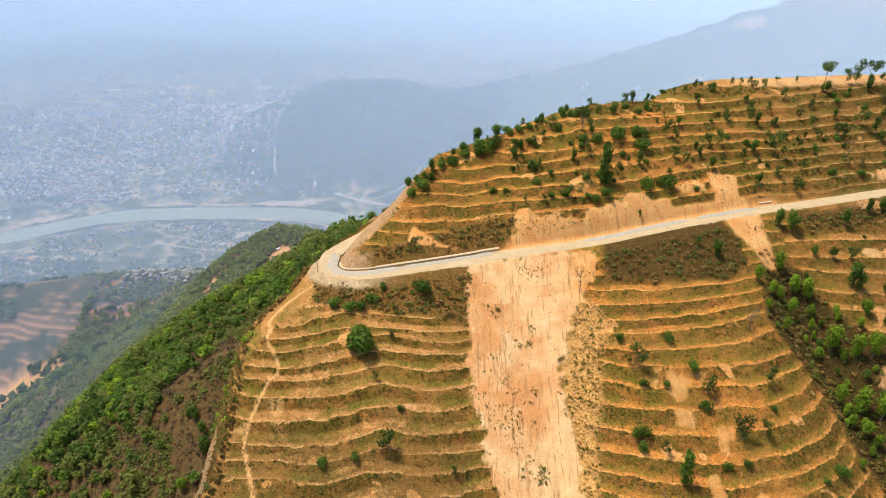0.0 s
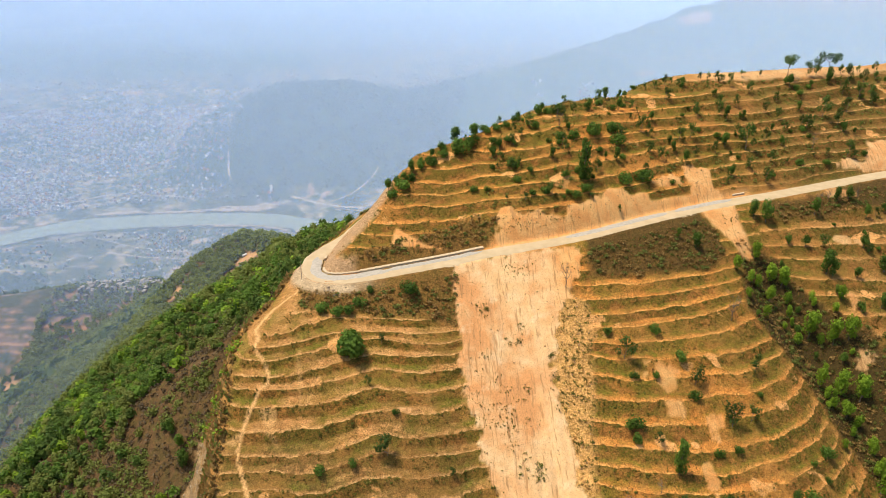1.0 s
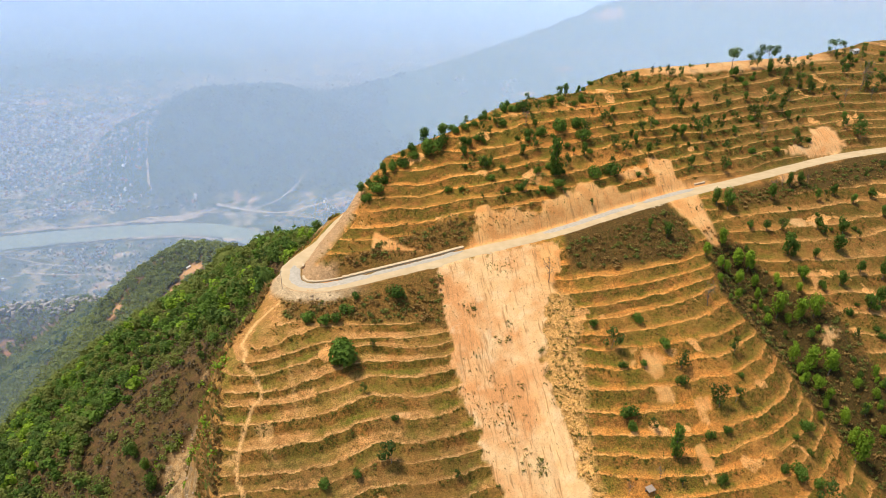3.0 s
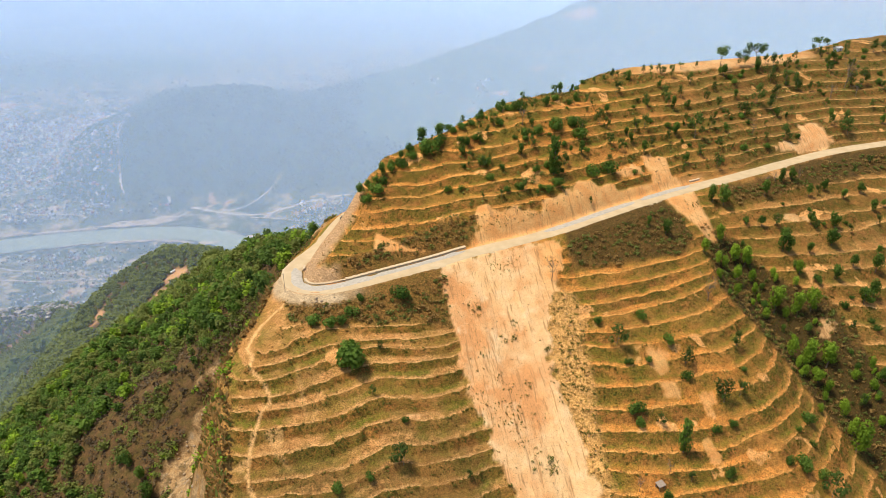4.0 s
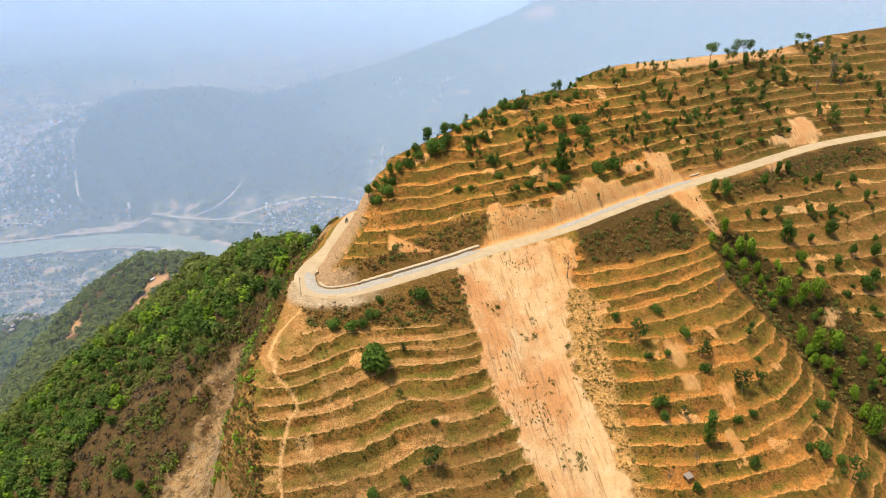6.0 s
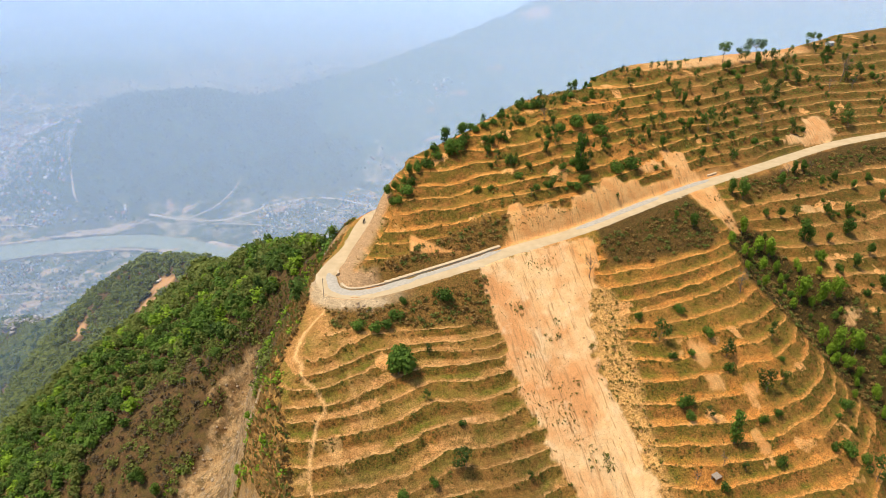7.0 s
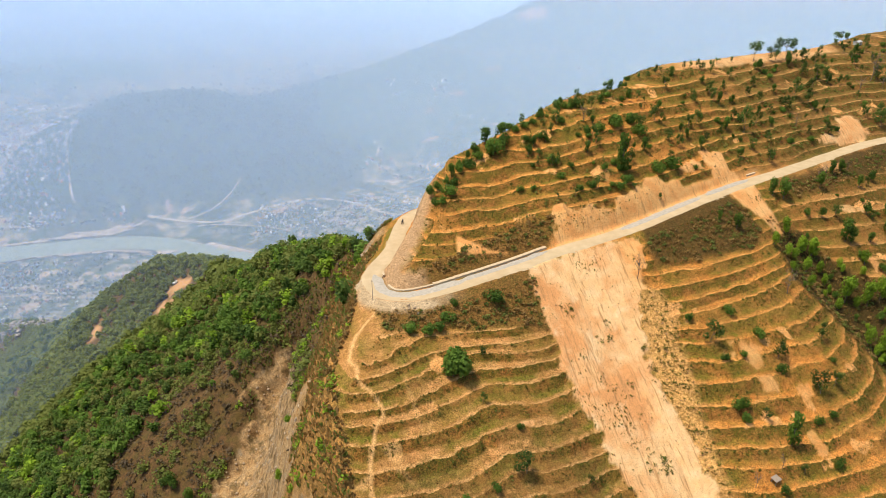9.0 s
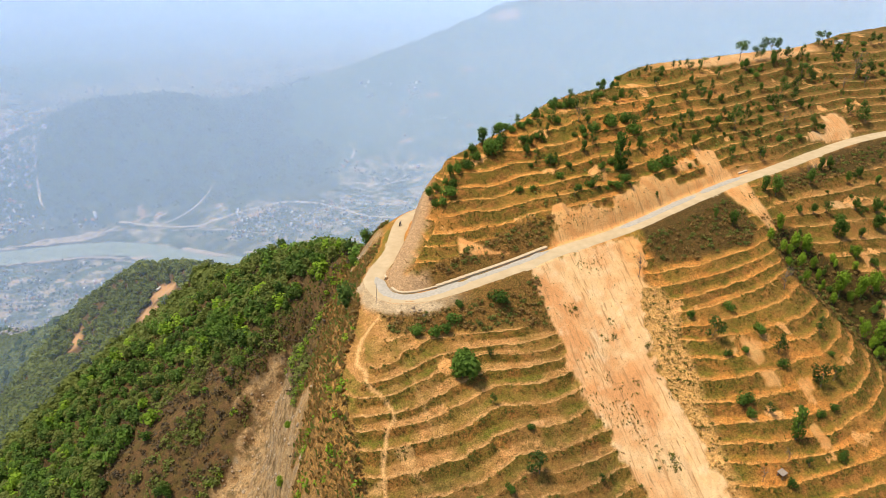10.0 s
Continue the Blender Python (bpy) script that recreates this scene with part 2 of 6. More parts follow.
HIGH_AT, HIGH_LIPS = (5, 35, 75, 100, 140), [(33.0, 34.9, 36.0, 36.0, 37.2), (34.7, 36.9, 38.0, 38.1, 39.0), (36.6, 38.8, 39.7, 40.0, 40.8), (38.1, 41.0, 41.7, 41.8, 42.6), (39.6, 43.2, 44.1, 43.5, 44.4), (41.7, 45.3, 45.6, 45.2, 46.2),
                                             (43.9, 47.1, 47.2, 46.8, 48.2), (46.0, 49.8, 49.3, 48.6, 50.0), (48.7, 51.5, 51.1, 51.3, 52.8), (51.0, 53.5, 53.0, 53.3, 55.0), (53.0, 55.6, 55.6, 55.4, 57.0), (55.0, 57.5, 57.6, 57.4, 59.0)]
FAR_AT, FAR_LIPS = (88, 125), [(2.4 * k - 14, 2.4 * k - 14.6) for k in range(16)] + [(25.0, 24.3), (27.1, 26.4), (29.8, 29.0), (32.6, 31.4), (34.8, 33.8)]


def lip_count(z, x, at, lips):
    """Which terrace a height falls on, counted in lips, and the rise of that terrace."""
    cols = [np.interp(x, at, row) for row in lips]
    u = np.minimum((z - cols[0]) / 2.0, 0) + np.maximum((z - cols[-1]) / 2.0, 0)
    rise = np.full(np.shape(z), 2.0)
    for a, b in zip(cols[:-1], cols[1:]):
        u = u + np.clip((z - a) / (b - a), 0, 1)
        rise = np.where((z >= a) & (z < b), b - a, rise)
    return u, rise


PLOTS = [(47.5, 116, 4.2, 2.6), (48.3, 109.8, 2.2, 1.5), (55, 106.2, 2, 2.2), (-6.2, 110, 2.3, 1.0), (98.5, 134.3, 1.6, 2.2), (51.5, 97.2, 1.4, 2.2), (95.4, 122, 2, 2), (104, 150, 3, 1.2), (110, 164, 3.5, 1.5)]


def terrain(x, y):
    """Height and surface masks of the ground at plan points."""
    z, d, s, db = ground_height(x, y)
    n8, n3, n1 = fbm(x, y, 8, 3, 31), fbm(x, y, 3, 3, 32), fbm(x, y, 1.1, 2, 33)
    slide = step01(-0.25, 0.35, inside(x, y, SLIDE) + 1.5 * n3 + 0.9 * n1 + 0.8 * n8)
    small = step01(-0.5, 0.6, inside(x, y, SLIDE_SMALL) + 0.8 * n3)
    cutb = step01(-0.25, 0.35, inside(x, y, CUT_BARE) + 0.9 + 2.0 * n3 + 0.8 * n1)
    cute = step01(-0.25, 0.35, inside(x, y, CUT_EAST) + 2.2 * n3 + 0.8 * n1)
    plots = np.maximum.reduce([step01(1.25, 0.75, ((x - px) / rx) ** 2 + ((y - py) / ry) ** 2 + 1.5 * n3 + 0.8 * n1) for px, py, rx, ry in PLOTS])
    fan = step01(-0.3, 0.4, inside(x, y, FAN) + 0.5 * n3)
    rubble = step01(-1.2, 1.5, inside(x, y, RUBBLE) + 1.6 * n3) * (1 - slide)
    scrub = np.maximum.reduce([step01(-1, 1, inside(x, y, r) + 1.5 * n3) for r in (SCRUB_WEST, SCRUB_EAST, SCRUB_UPPER, SCRUB_FAR, GULLY_SCRUB)])
    w = along(x, y, WEST_EDGE)[0]
    west = step01(-0.5, 2.0, w + 0.8 * n3)
    gw, gws, _ = along(x, y, GULLY_WEST)
    rock = step01(1.0, -2.0, np.abs(gw) - np.interp(gws, [0, 18, 28, 45, 80, 130], [4.4, 4.8, 5.4, 9.0, 13, 17]) + np.interp(gws, [0, 40], [1.5, 8.0]) * n8 + 1.5 * n3) * west
    cutb = cutb * (1 - step01(0.16, 0.26, fbm(x, y, 6, 3, 53)) * step01(4.2, 5.5, d))
    cr = along(x, y, CREST)[0]
    crest = step01(-6.0, -4.0, cr + 1.5 * n3) * step01(3.0, 1.0, cr) * step01(72, 92, x) * step01(160, 150, x)
    bare = np.maximum.reduce([slide, small, cutb, cute, fan, 0.65 * plots, 0.7 * crest])
    on_road = step01(4.6, 3.2, np.minimum(np.abs(d), np.abs(db)))
    back = step01(4, 9, along(x, y, CREST)[0])
    bcut = step01(2.2, 3.0, db) * step01(9.5, 6.5, db + 1.5 * n3) * (d > 0) * step01(145, 150, y + 0 * x) * step01(186, 178, y)
    bcut = np.maximum(bcut, step01(2.2, 3.0, d) * step01(7.5, 5.5, d + 1.5 * n3) * step01(-15, -18, x))
    wild = np.maximum.reduce([bare, scrub, west, on_road, back, bcut])
    cutbank = step01(5.0, 3.4, d) * step01(1.5, 2.5, d) * step01(12, 17, x) * step01(88, 82, x)
    field = (1 - np.clip(wild, 0, 1)) * (1 - 0.9 * cutbank) * (1 - 0.35 * rubble)
    field = field * step01(320, 240, np.abs(x)) * step01(330, 280, y)
    # terraces: flat treads, steep risers that follow the slope's level lines
    lower = d < 0
    zz = z + 0.45 * fbm(x, y, 11, 2, 42) + 0.26 * n3 + 0.10 * n1
    uw, rw = lip_count(zz, x, WEST_AT, WEST_LIPS)
    ue, re_ = lip_count(zz + 0.25 * fbm(x, y, 14, 2, 43), x, EAST_AT, EAST_LIPS)
    uh, rh = lip_count(zz + 0.5 * fbm(x, y, 22, 2, 41), x, HIGH_AT, HIGH_LIPS)
    uf, rf = lip_count(zz + 0.9 * fbm(x, y, 20, 2, 40), x, FAR_AT, FAR_LIPS)
    u = np.where(lower, np.where(x < 18, uw, np.where(x < 82, ue, uf)), uh) + 20.0
    rise = np.where(lower, np.where(x < 18, rw, np.where(x < 82, re_, rf)), rh)
    k = np.floor(u)
    f = u - k
    edge = np.where(d < 0, np.where(x > 30, 0.38, 0.54), np.where(x < 30, 0.30, 0.44)) + 0.12 * vnoise(k * 3.7, x / 25, 47)
    g = np.where(f < edge, 0.10 * f / edge, 0.10 + 0.90 * step01(0, 1, (f - edge) / (1 - edge)) ** 0.85)
    broken = 0.55 + 0.45 * step01(-0.45, 0.0, vnoise(k * 7.31, x / 13 + y / 40, 46))
    field = field * broken
    z = z + field * rise * (g - f) * np.where(d < 0, np.where(x > 30, 0.44, 0.52), 0.66)
    riser = field * step01(0.0, 0.06, f - edge + 0.05 * n1)
    lip = field * step01(0.16, 0.02, f + 0.06 * n3) * (f < 0.3)
    tread = field * step01(0.03, -0.03, f - edge + 0.05 * n1)
    green = tread * step01(-0.15, 0.35, vnoise(k * 5.3, x / 24, 52) + 0.5 * n8) * (0.3 + 0.7 * step01(0.08, 0.6, f / edge))
    brow = field * step01(0.70, 0.84, f + 0.05 * n1)
    # rough ground
    rough = 0.10 + 0.28 * scrub + 0.9 * west * (1 - on_road) + 0.10 * bare + 0.10 * riser
    rills = np.abs(vnoise(x / 1.3 + 0.6 * n3, y / 16, 44))
    z = z + (1 - on_road) * (rough * n3 + 0.07 * n1) - 0.35 * slide * (0.5 - rills) * step01(139, 132, y)
    z = z + 2.0 * rock * fbm(x, y, 5, 3, 45) * step01(0, 30, gws)
    path = step01(0.48, 0.15, np.abs(along(x, y, PATH)[0] + 0.5 * fbm(x, y, 6, 2, 48) + 0.5 * n3))
    trail = step01(0.045, 0.015, np.abs(fbm(x, y, 16, 2, 49))) + step01(0.05, 0.02, np.abs(fbm(x + 40, y, 11, 2, 50))) * (fbm(x, y, 30, 2, 51) > 0)
    goat = np.maximum(step01(9, 4, np.abs(along(x, y, PATH)[0])), step01(1.3, 0.6, ((x - 40) / 6.5) ** 2 + ((y - 115) / 9) ** 2))
    path = np.maximum(path, 0.6 * np.clip(trail, 0, 1) * goat * field * (1 - bare))
    apron = step01(-5.4, -3.6, d + 1.5 * n3) * step01(-1.5, -2.2, d) * step01(-8, -16, x) * (1 - 0.6 * step01(0.0, 0.4, n8))
    forest = np.maximum(west, step01(-62, -70, x)) * (1 - rock)
    far = step01(-150, -260, z)
    scar = np.zeros_like(z)
    for sx, sy, rx, ry in SCARS:
        q = ((x - sx) / rx) ** 2 + ((y - sy) / ry) ** 2
        scar = np.maximum(scar, step01(1.3, 0.6, q + 0.7 * fbm(x, y, rx * 0.6, 3, 61)))
    return z, dict(bare=np.clip(np.maximum(bare + 0.75 * cutbank * (1 - scrub), 0.0), 0, 1) * (1 - bcut), riser=riser, lip=np.maximum(lip, path), scrub=scrub, rubble=rubble, west=west * (1 - on_road), rock=rock, face=bcut, apron=apron, ochre=step01(-4, 4, np.where(d > 0, d, x - 30) + 6 * n8) * (1 - 0.7 * step01(60, 110, x)), green=green, brow=brow, path=path, wood=step01(VALLEY + 14, VALLEY + 40, z) * step01(-100, -200, z) * (0.8 + 0.2 * step01(340, 180, x + 60 * n8)) * step01(1500, 1560, y), deep=step01(13, 25, w + 6 * n8) * west, level=u, edge=edge, sward=np.maximum(step01(60, 120, x + 10 * n8) * np.where(d > 0, 1.0, 0.7), np.maximum(0.9 * step01(113, 99, y + 8 * n8) * step01(10, 4, x), np.maximum(0.95 * step01(-2, 2, inside(x, y, GULLY_SCRUB) + 2 * n3), 0.6 * step01(-1, 1, inside(x, y, SCRUB_EAST))))), scar=scar,
                   road=on_road, shoulder=step01(170, 120, np.hypot(0.55 * (x + 380), y - 570)), far=far, field=field, slide=slide)


def spread(start, a, b, end, fine, grow):
    """Grid lines: even between a and b, growing wider outwards."""
    mid = list(np.arange(a, b, fine))
    hi, stp = [b], fine
    while hi[-1] < end:
        stp *= grow
        hi.append(hi[-1] + stp)
    lo, stp = [], fine
    v = a
    while v > start:
        stp *= grow
        v -= stp
        lo.append(v)
    return np.array(lo[::-1] + mid + hi)


def make_ground():
    gx = spread(-4900, -46, 112, 4900, 0.45, 1.033)
    gy = spread(-4900, 90, 222, 4900, 0.45, 1.033)
    gy = gy[(gy > 60) | (np.arange(len(gy)) % 6 == 0)]
    X, Y = np.meshgrid(gx, gy)
    Z, masks = terrain(X.ravel(), Y.ravel())
    n, m = len(gx), len(gy)
    co = np.stack([X.ravel(), Y.ravel(), Z], 1)
    i = (np.arange(m - 1)[:, None] * n + np.arange(n - 1)[None, :]).ravel()
    quads = np.stack([i, i + 1, i + n + 1, i + n], 1)
    me = bpy.data.meshes.new("ground")
    me.vertices.add(len(co))
    me.vertices.foreach_set("co", co.ravel().astype(np.float32))
    me.loops.add(len(quads) * 4)
    me.loops.foreach_set("vertex_index", quads.ravel().astype(np.int32))
    me.polygons.add(len(quads))
    me.polygons.foreach_set("loop_start", (np.arange(len(quads)) * 4).astype(np.int32))
    me.update(calc_edges=True)
    me.polygons.foreach_set("use_smooth", np.ones(len(quads), bool))
    for name in ("bare", "riser", "lip", "scrub", "rubble", "west", "rock", "far", "scar", "path", "wood", "deep", "level", "edge", "field", "face", "ochre", "sward", "shoulder", "apron"):
        at = me.attributes.new(name, "FLOAT", "POINT")
        at.data.foreach_set("value", masks[name].astype(np.float32))
    return me


# ---- materials ----
class Mat:
    """A node material built step by step."""

    def __init__(self, name):
        self.m = bpy.data.materials.new(name)
        self.m.use_nodes = True
        self.t = self.m.node_tree
        self.b = self.t.nodes["Principled BSDF"]
        self.b.inputs["Specular IOR Level"].default_value = 0.2
        self.b.inputs["Roughness"].default_value = 0.9
        self._co = None

    def node(self, kind, **kw):
        n = self.t.nodes.new(kind)
        for k, v in kw.items():
            if k == "op":
                n.operation = v
            elif k == "blend":
                n.blend_type = v
        return n

    def put(self, sock, v):
        if isinstance(v, bpy.types.NodeSocket):
            self.t.links.new(v, sock)
        elif isinstance(v, (tuple, list)) and len(v) == 3 and sock.type == "RGBA":
            sock.default_value = (*v, 1)
        else:
            sock.default_value = v

    def coords(self):
        if self._co is None:
            self._co = self.node("ShaderNodeTexCoord").outputs["Object"]
        return self._co

    def noise(self, scale, detail=4.0, rough=0.55, vec=None, dist=0.0):
        n = self.node("ShaderNodeTexNoise")
        self.put(n.inputs["Vector"], vec or self.coords())
        n.inputs["Scale"].default_value, n.inputs["Detail"].default_value = scale, detail
        n.inputs["Roughness"].default_value, n.inputs["Distortion"].default_value = rough, dist
        return n.outputs["Fac"]

    def ramp(self, fac, lo, hi, a=0.0, b=1.0):
        n = self.node("ShaderNodeMapRange")
        for s, v in zip(("Value", "From Min", "From Max", "To Min", "To Max"), (fac, lo, hi, a, b)):
            self.put(n.inputs[s], v)
        return n.outputs["Result"]

    def math(self, op, a, b=0.0):
        n = self.node("ShaderNodeMath", op=op)
        self.put(n.inputs[0], a)
        self.put(n.inputs[1], b)
        return n.outputs[0]

    def mix(self, fac, a, b, blend="MIX"):
        n = self.t.nodes.new("ShaderNodeMix")
        n.data_type, n.blend_type = "RGBA", blend
        self.put(n.inputs[0], fac)
        self.put(n.inputs[6], a)
        self.put(n.inputs[7], b)
        return n.outputs[2]

    def attr(self, name):
        n = self.node("ShaderNodeAttribute")
        n.attribute_name = name
        return n.outputs["Fac"]

    def bump(self, height, strength, dist):
        n = self.node("ShaderNodeBump")
        self.put(n.inputs["Height"], height)
        n.inputs["Strength"].default_value, n.inputs["Distance"].default_value = strength, dist
        self.put(self.b.inputs["Normal"], n.outputs["Normal"])

    def done(self, colour, rough=None):
        self.put(self.b.inputs["Base Color"], colour)
        if rough is not None:
            self.put(self.b.inputs["Roughness"], rough)
        return self.m


def ground_material():
    m = Mat("ground")
    fine, mid, big = m.noise(2.2, 5, 0.65), m.noise(0.35, 4, 0.6), m.noise(0.06, 3, 0.5)
    grain = m.noise(7.0, 4, 0.7)
    speck = m.ramp(m.noise(3.6, 3, 0.7), 0.52, 0.62)
    clod = m.ramp(m.noise(5.5, 2, 0.6), 0.56, 0.66)
    # terraces: pale lip, tread with grass towards its back, rough riser
    wob = m.math("MULTIPLY", m.math("SUBTRACT", m.noise(0.9, 4, 0.65), 0.5), 0.26)
    level = m.math("ADD", m.attr("level"), wob)
    f = m.math("FRACT", level)
    kk = m.math("FLOOR", level)
    fld = m.attr("field")
    edge = m.attr("edge")
    up = m.math("SUBTRACT", f, edge)
    soft_up = m.math("ADD", up, m.math("MULTIPLY", m.math("SUBTRACT", m.noise(0.5, 5, 0.7), 0.5), 0.45))
    riser_m = m.math("MULTIPLY", fld, m.ramp(soft_up, -0.06, 0.10))
    brow_m = m.math("MULTIPLY", fld, m.ramp(f, 0.82, 0.92))
    lip_m = m.math("MULTIPLY", fld, m.ramp(f, 0.17, 0.06))
    stretch = m.node("ShaderNodeCombineXYZ")
    sep = m.node("ShaderNodeSeparateXYZ")
    m.put(sep.inputs[0], m.coords())
    m.put(stretch.inputs[0], m.math("MULTIPLY", sep.outputs[0], 0.06))
    m.put(stretch.inputs[1], m.math("MULTIPLY", kk, 3.7))
    run = m.noise(1.0, 3, 0.55, stretch.outputs[0])
    green_m = m.math("MULTIPLY", m.math("MULTIPLY", m.ramp(run, 0.42, 0.54), m.ramp(f, 0.10, 0.30)), m.ramp(fine, 0.30, 0.55, 0.35, 1.0))
    dot = m.node("ShaderNodeTexVoronoi")
    m.put(dot.inputs["Vector"], m.coords())
    dot.inputs["Scale"].default_value = 1.9
    cellr = m.node("ShaderNodeSeparateColor")
    m.put(cellr.inputs[0], dot.outputs["Color"])
    dots = m.math("MULTIPLY", m.ramp(m.math("ADD", dot.outputs["Distance"], m.math("MULTIPLY", grain, 0.25)), 0.50, 0.40), m.ramp(cellr.outputs[0], 0.45, 0.5))
    # dry terrace soil with thin grass
    patchy, tatter = m.noise(0.8, 6, 0.72), m.noise(0.26, 5, 0.65)
    soil = m.mix(m.ramp(mid, 0.35, 0.65), (0.48, 0.255, 0.105), (0.62, 0.370, 0.175))
    ochre = m.mix(m.ramp(mid, 0.35, 0.65), (0.56, 0.235, 0.060), (0.68, 0.330, 0.100))
    soil = m.mix(m.attr("ochre"), soil, ochre)
    grass = m.mix(m.ramp(fine, 0.3, 0.7), (0.150, 0.118, 0.022), (0.290, 0.185, 0.045))
    cover = m.math("MAXIMUM", m.ramp(patchy, 0.47, 0.58), m.math("MULTIPLY", green_m, 0.8))
    tread = m.mix(m.math("MULTIPLY", cover, m.ramp(run, 0.34, 0.56, 0.25, 0.92)), soil, grass)
    tread = m.mix(m.math("MULTIPLY", green_m, m.ramp(tatter, 0.38, 0.54, 0.35, 1.0)), tread, m.mix(m.ramp(grain, 0.4, 0.6), (0.080, 0.116, 0.012), (0.195, 0.200, 0.028)))
    tread = m.mix(m.math("MULTIPLY", speck, m.ramp(tatter, 0.36, 0.60, 0.2, 0.8)), tread, (0.095, 0.066, 0.018))
    tread = m.mix(m.math("MULTIPLY", m.attr("sward"), m.ramp(patchy, 0.36, 0.60, 0.25, 0.9)), tread, m.mix(m.ramp(mid, 0.4, 0.6), (0.130, 0.082, 0.034), (0.092, 0.086, 0.024)))
    riser = m.mix(m.ramp(patchy, 0.40, 0.60), (0.215, 0.105, 0.030), (0.400, 0.195, 0.060))
    riser = m.mix(m.math("MULTIPLY", m.ramp(grain, 0.38, 0.54), m.ramp(tatter, 0.40, 0.53)), riser, (0.112, 0.118, 0.016))
    riser = m.mix(m.math("MULTIPLY", speck, 0.7), riser, (0.070, 0.050, 0.013))
    riser = m.mix(m.math("MULTIPLY", m.attr("sward"), 0.5), riser, m.mix(m.ramp(mid, 0.4, 0.6), (0.100, 0.062, 0.025), (0.068, 0.062, 0.018)))
    riser = m.mix(m.math("MULTIPLY", dots, m.ramp(tatter, 0.40, 0.58, 0.1, 0.9)), riser, m.mix(m.ramp(grain, 0.4, 0.6), (0.042, 0.046, 0.010), (0.090, 0.098, 0.016)))
    tread = m.mix(m.math("MULTIPLY", dots, m.ramp(tatter, 0.46, 0.60, 0.0, 0.75)), tread, (0.080, 0.068, 0.015))
    riser = m.mix(m.math("MULTIPLY", m.math("MULTIPLY", brow_m, m.ramp(fine, 0.42, 0.54)), 0.55), riser, (0.080, 0.072, 0.015))
    worn = m.mix(m.ramp(patchy, 0.38, 0.62), (0.200, 0.115, 0.035), (0.400, 0.215, 0.075))
    wear = m.ramp(m.noise(0.10, 4, 0.62), 0.48, 0.68, 0.0, 0.5)
    tread, riser = m.mix(wear, tread, worn), m.mix(wear, riser, worn)
    col = m.mix(riser_m, tread, riser)
    pale = m.math("MAXIMUM", m.math("MULTIPLY", lip_m, m.math("MULTIPLY", m.ramp(fine, 0.38, 0.56, 0.10, 1.0), m.ramp(tatter, 0.38, 0.58, 0.10, 0.95))), m.attr("path"))
    col = m.mix(pale, col, m.mix(m.attr("ochre"), (0.66, 0.430, 0.220), (0.74, 0.42, 0.160)))
    col = m.mix(m.math("MULTIPLY", fld, m.ramp(m.math("ADD", m.noise(0.13, 2, 0.5), m.math("MULTIPLY", wob, 0.4)), 0.665, 0.69)), col, m.mix(m.ramp(fine, 0.4, 0.6), (0.62, 0.33, 0.13), (0.72, 0.44, 0.21)))
    scrub = m.mix(m.ramp(fine, 0.35, 0.65), (0.16, 0.095, 0.030), (0.29, 0.165, 0.058))
    scrub = m.mix(m.math("MULTIPLY", m.ramp(grain, 0.48, 0.6), m.ramp(mid, 0.42, 0.6)), scrub, (0.11, 0.115, 0.022))
    scrub = m.mix(m.math("MULTIPLY", speck, 0.6), scrub, (0.045, 0.040, 0.012))
    scrub = m.mix(m.math("MULTIPLY", m.attr("sward"), 0.95), scrub, m.mix(m.ramp(fine, 0.4, 0.6), (0.036, 0.026, 0.011), (0.062, 0.050, 0.018)))
    scrub = m.mix(m.math("MULTIPLY", dots, 0.6), scrub, (0.055, 0.052, 0.012))
    col = m.mix(m.attr("scrub"), col, scrub)
    rub = m.mix(m.ramp(fine, 0.44, 0.60), (0.70, 0.44, 0.20), (0.44, 0.27, 0.10))
    col = m.mix(m.math("MULTIPLY", m.attr("rubble"), 0.8), col, rub)
    wild = m.mix(m.ramp(mid, 0.38, 0.62), (0.50, 0.265, 0.100), (0.42, 0.265, 0.085))
    wild = m.mix(m.ramp(fine, 0.4, 0.7), wild, (0.30, 0.190, 0.075))
    blotch = m.ramp(m.noise(0.55, 5, 0.7), 0.47, 0.56)
    wild = m.mix(m.math("MULTIPLY", blotch, 0.5), wild, m.mix(m.ramp(mid, 0.4, 0.6), (0.085, 0.080, 0.020), (0.110, 0.065, 0.025)))
    wild = m.mix(m.math("MULTIPLY", speck, 0.6), wild, (0.050, 0.042, 0.014))
    wild = m.mix(m.math("MULTIPLY", dots, 0.4), wild, (0.100, 0.085, 0.020))
    wild = m.mix(m.math("MULTIPLY", m.attr("deep"), 0.82), wild, m.mix(m.ramp(mid, 0.4, 0.6), (0.075, 0.052, 0.035), (0.055, 0.053, 0.024)))
    col = m.mix(m.attr("west"), col, wild)
    rock = m.mix(m.ramp(fine, 0.35, 0.65), (0.32, 0.235, 0.145), (0.55, 0.42, 0.275))
    rock = m.mix(m.ramp(m.noise(0.16, 5, 0.65), 0.54, 0.64), rock, (0.29, 0.26, 0.22))
    rock = m.mix(m.math("MULTIPLY", speck, 0.5), rock, (0.11, 0.075, 0.035))
    rock = m.mix(m.math("MULTIPLY", blotch, 0.45), rock, (0.27, 0.155, 0.060))
    rock = m.mix(m.ramp(m.noise(0.35, 5, 0.7), 0.50, 0.62), rock, (0.24, 0.185, 0.125))
    holds = m.ramp(m.noise(0.30, 5, 0.68), 0.50, 0.58, 1.0, 0.25)
    col = m.mix(m.math("MULTIPLY", m.attr("rock"), holds), col, rock)
    bare = m.mix(m.ramp(mid, 0.3, 0.7), (0.82, 0.480, 0.205), (0.90, 0.605, 0.305))
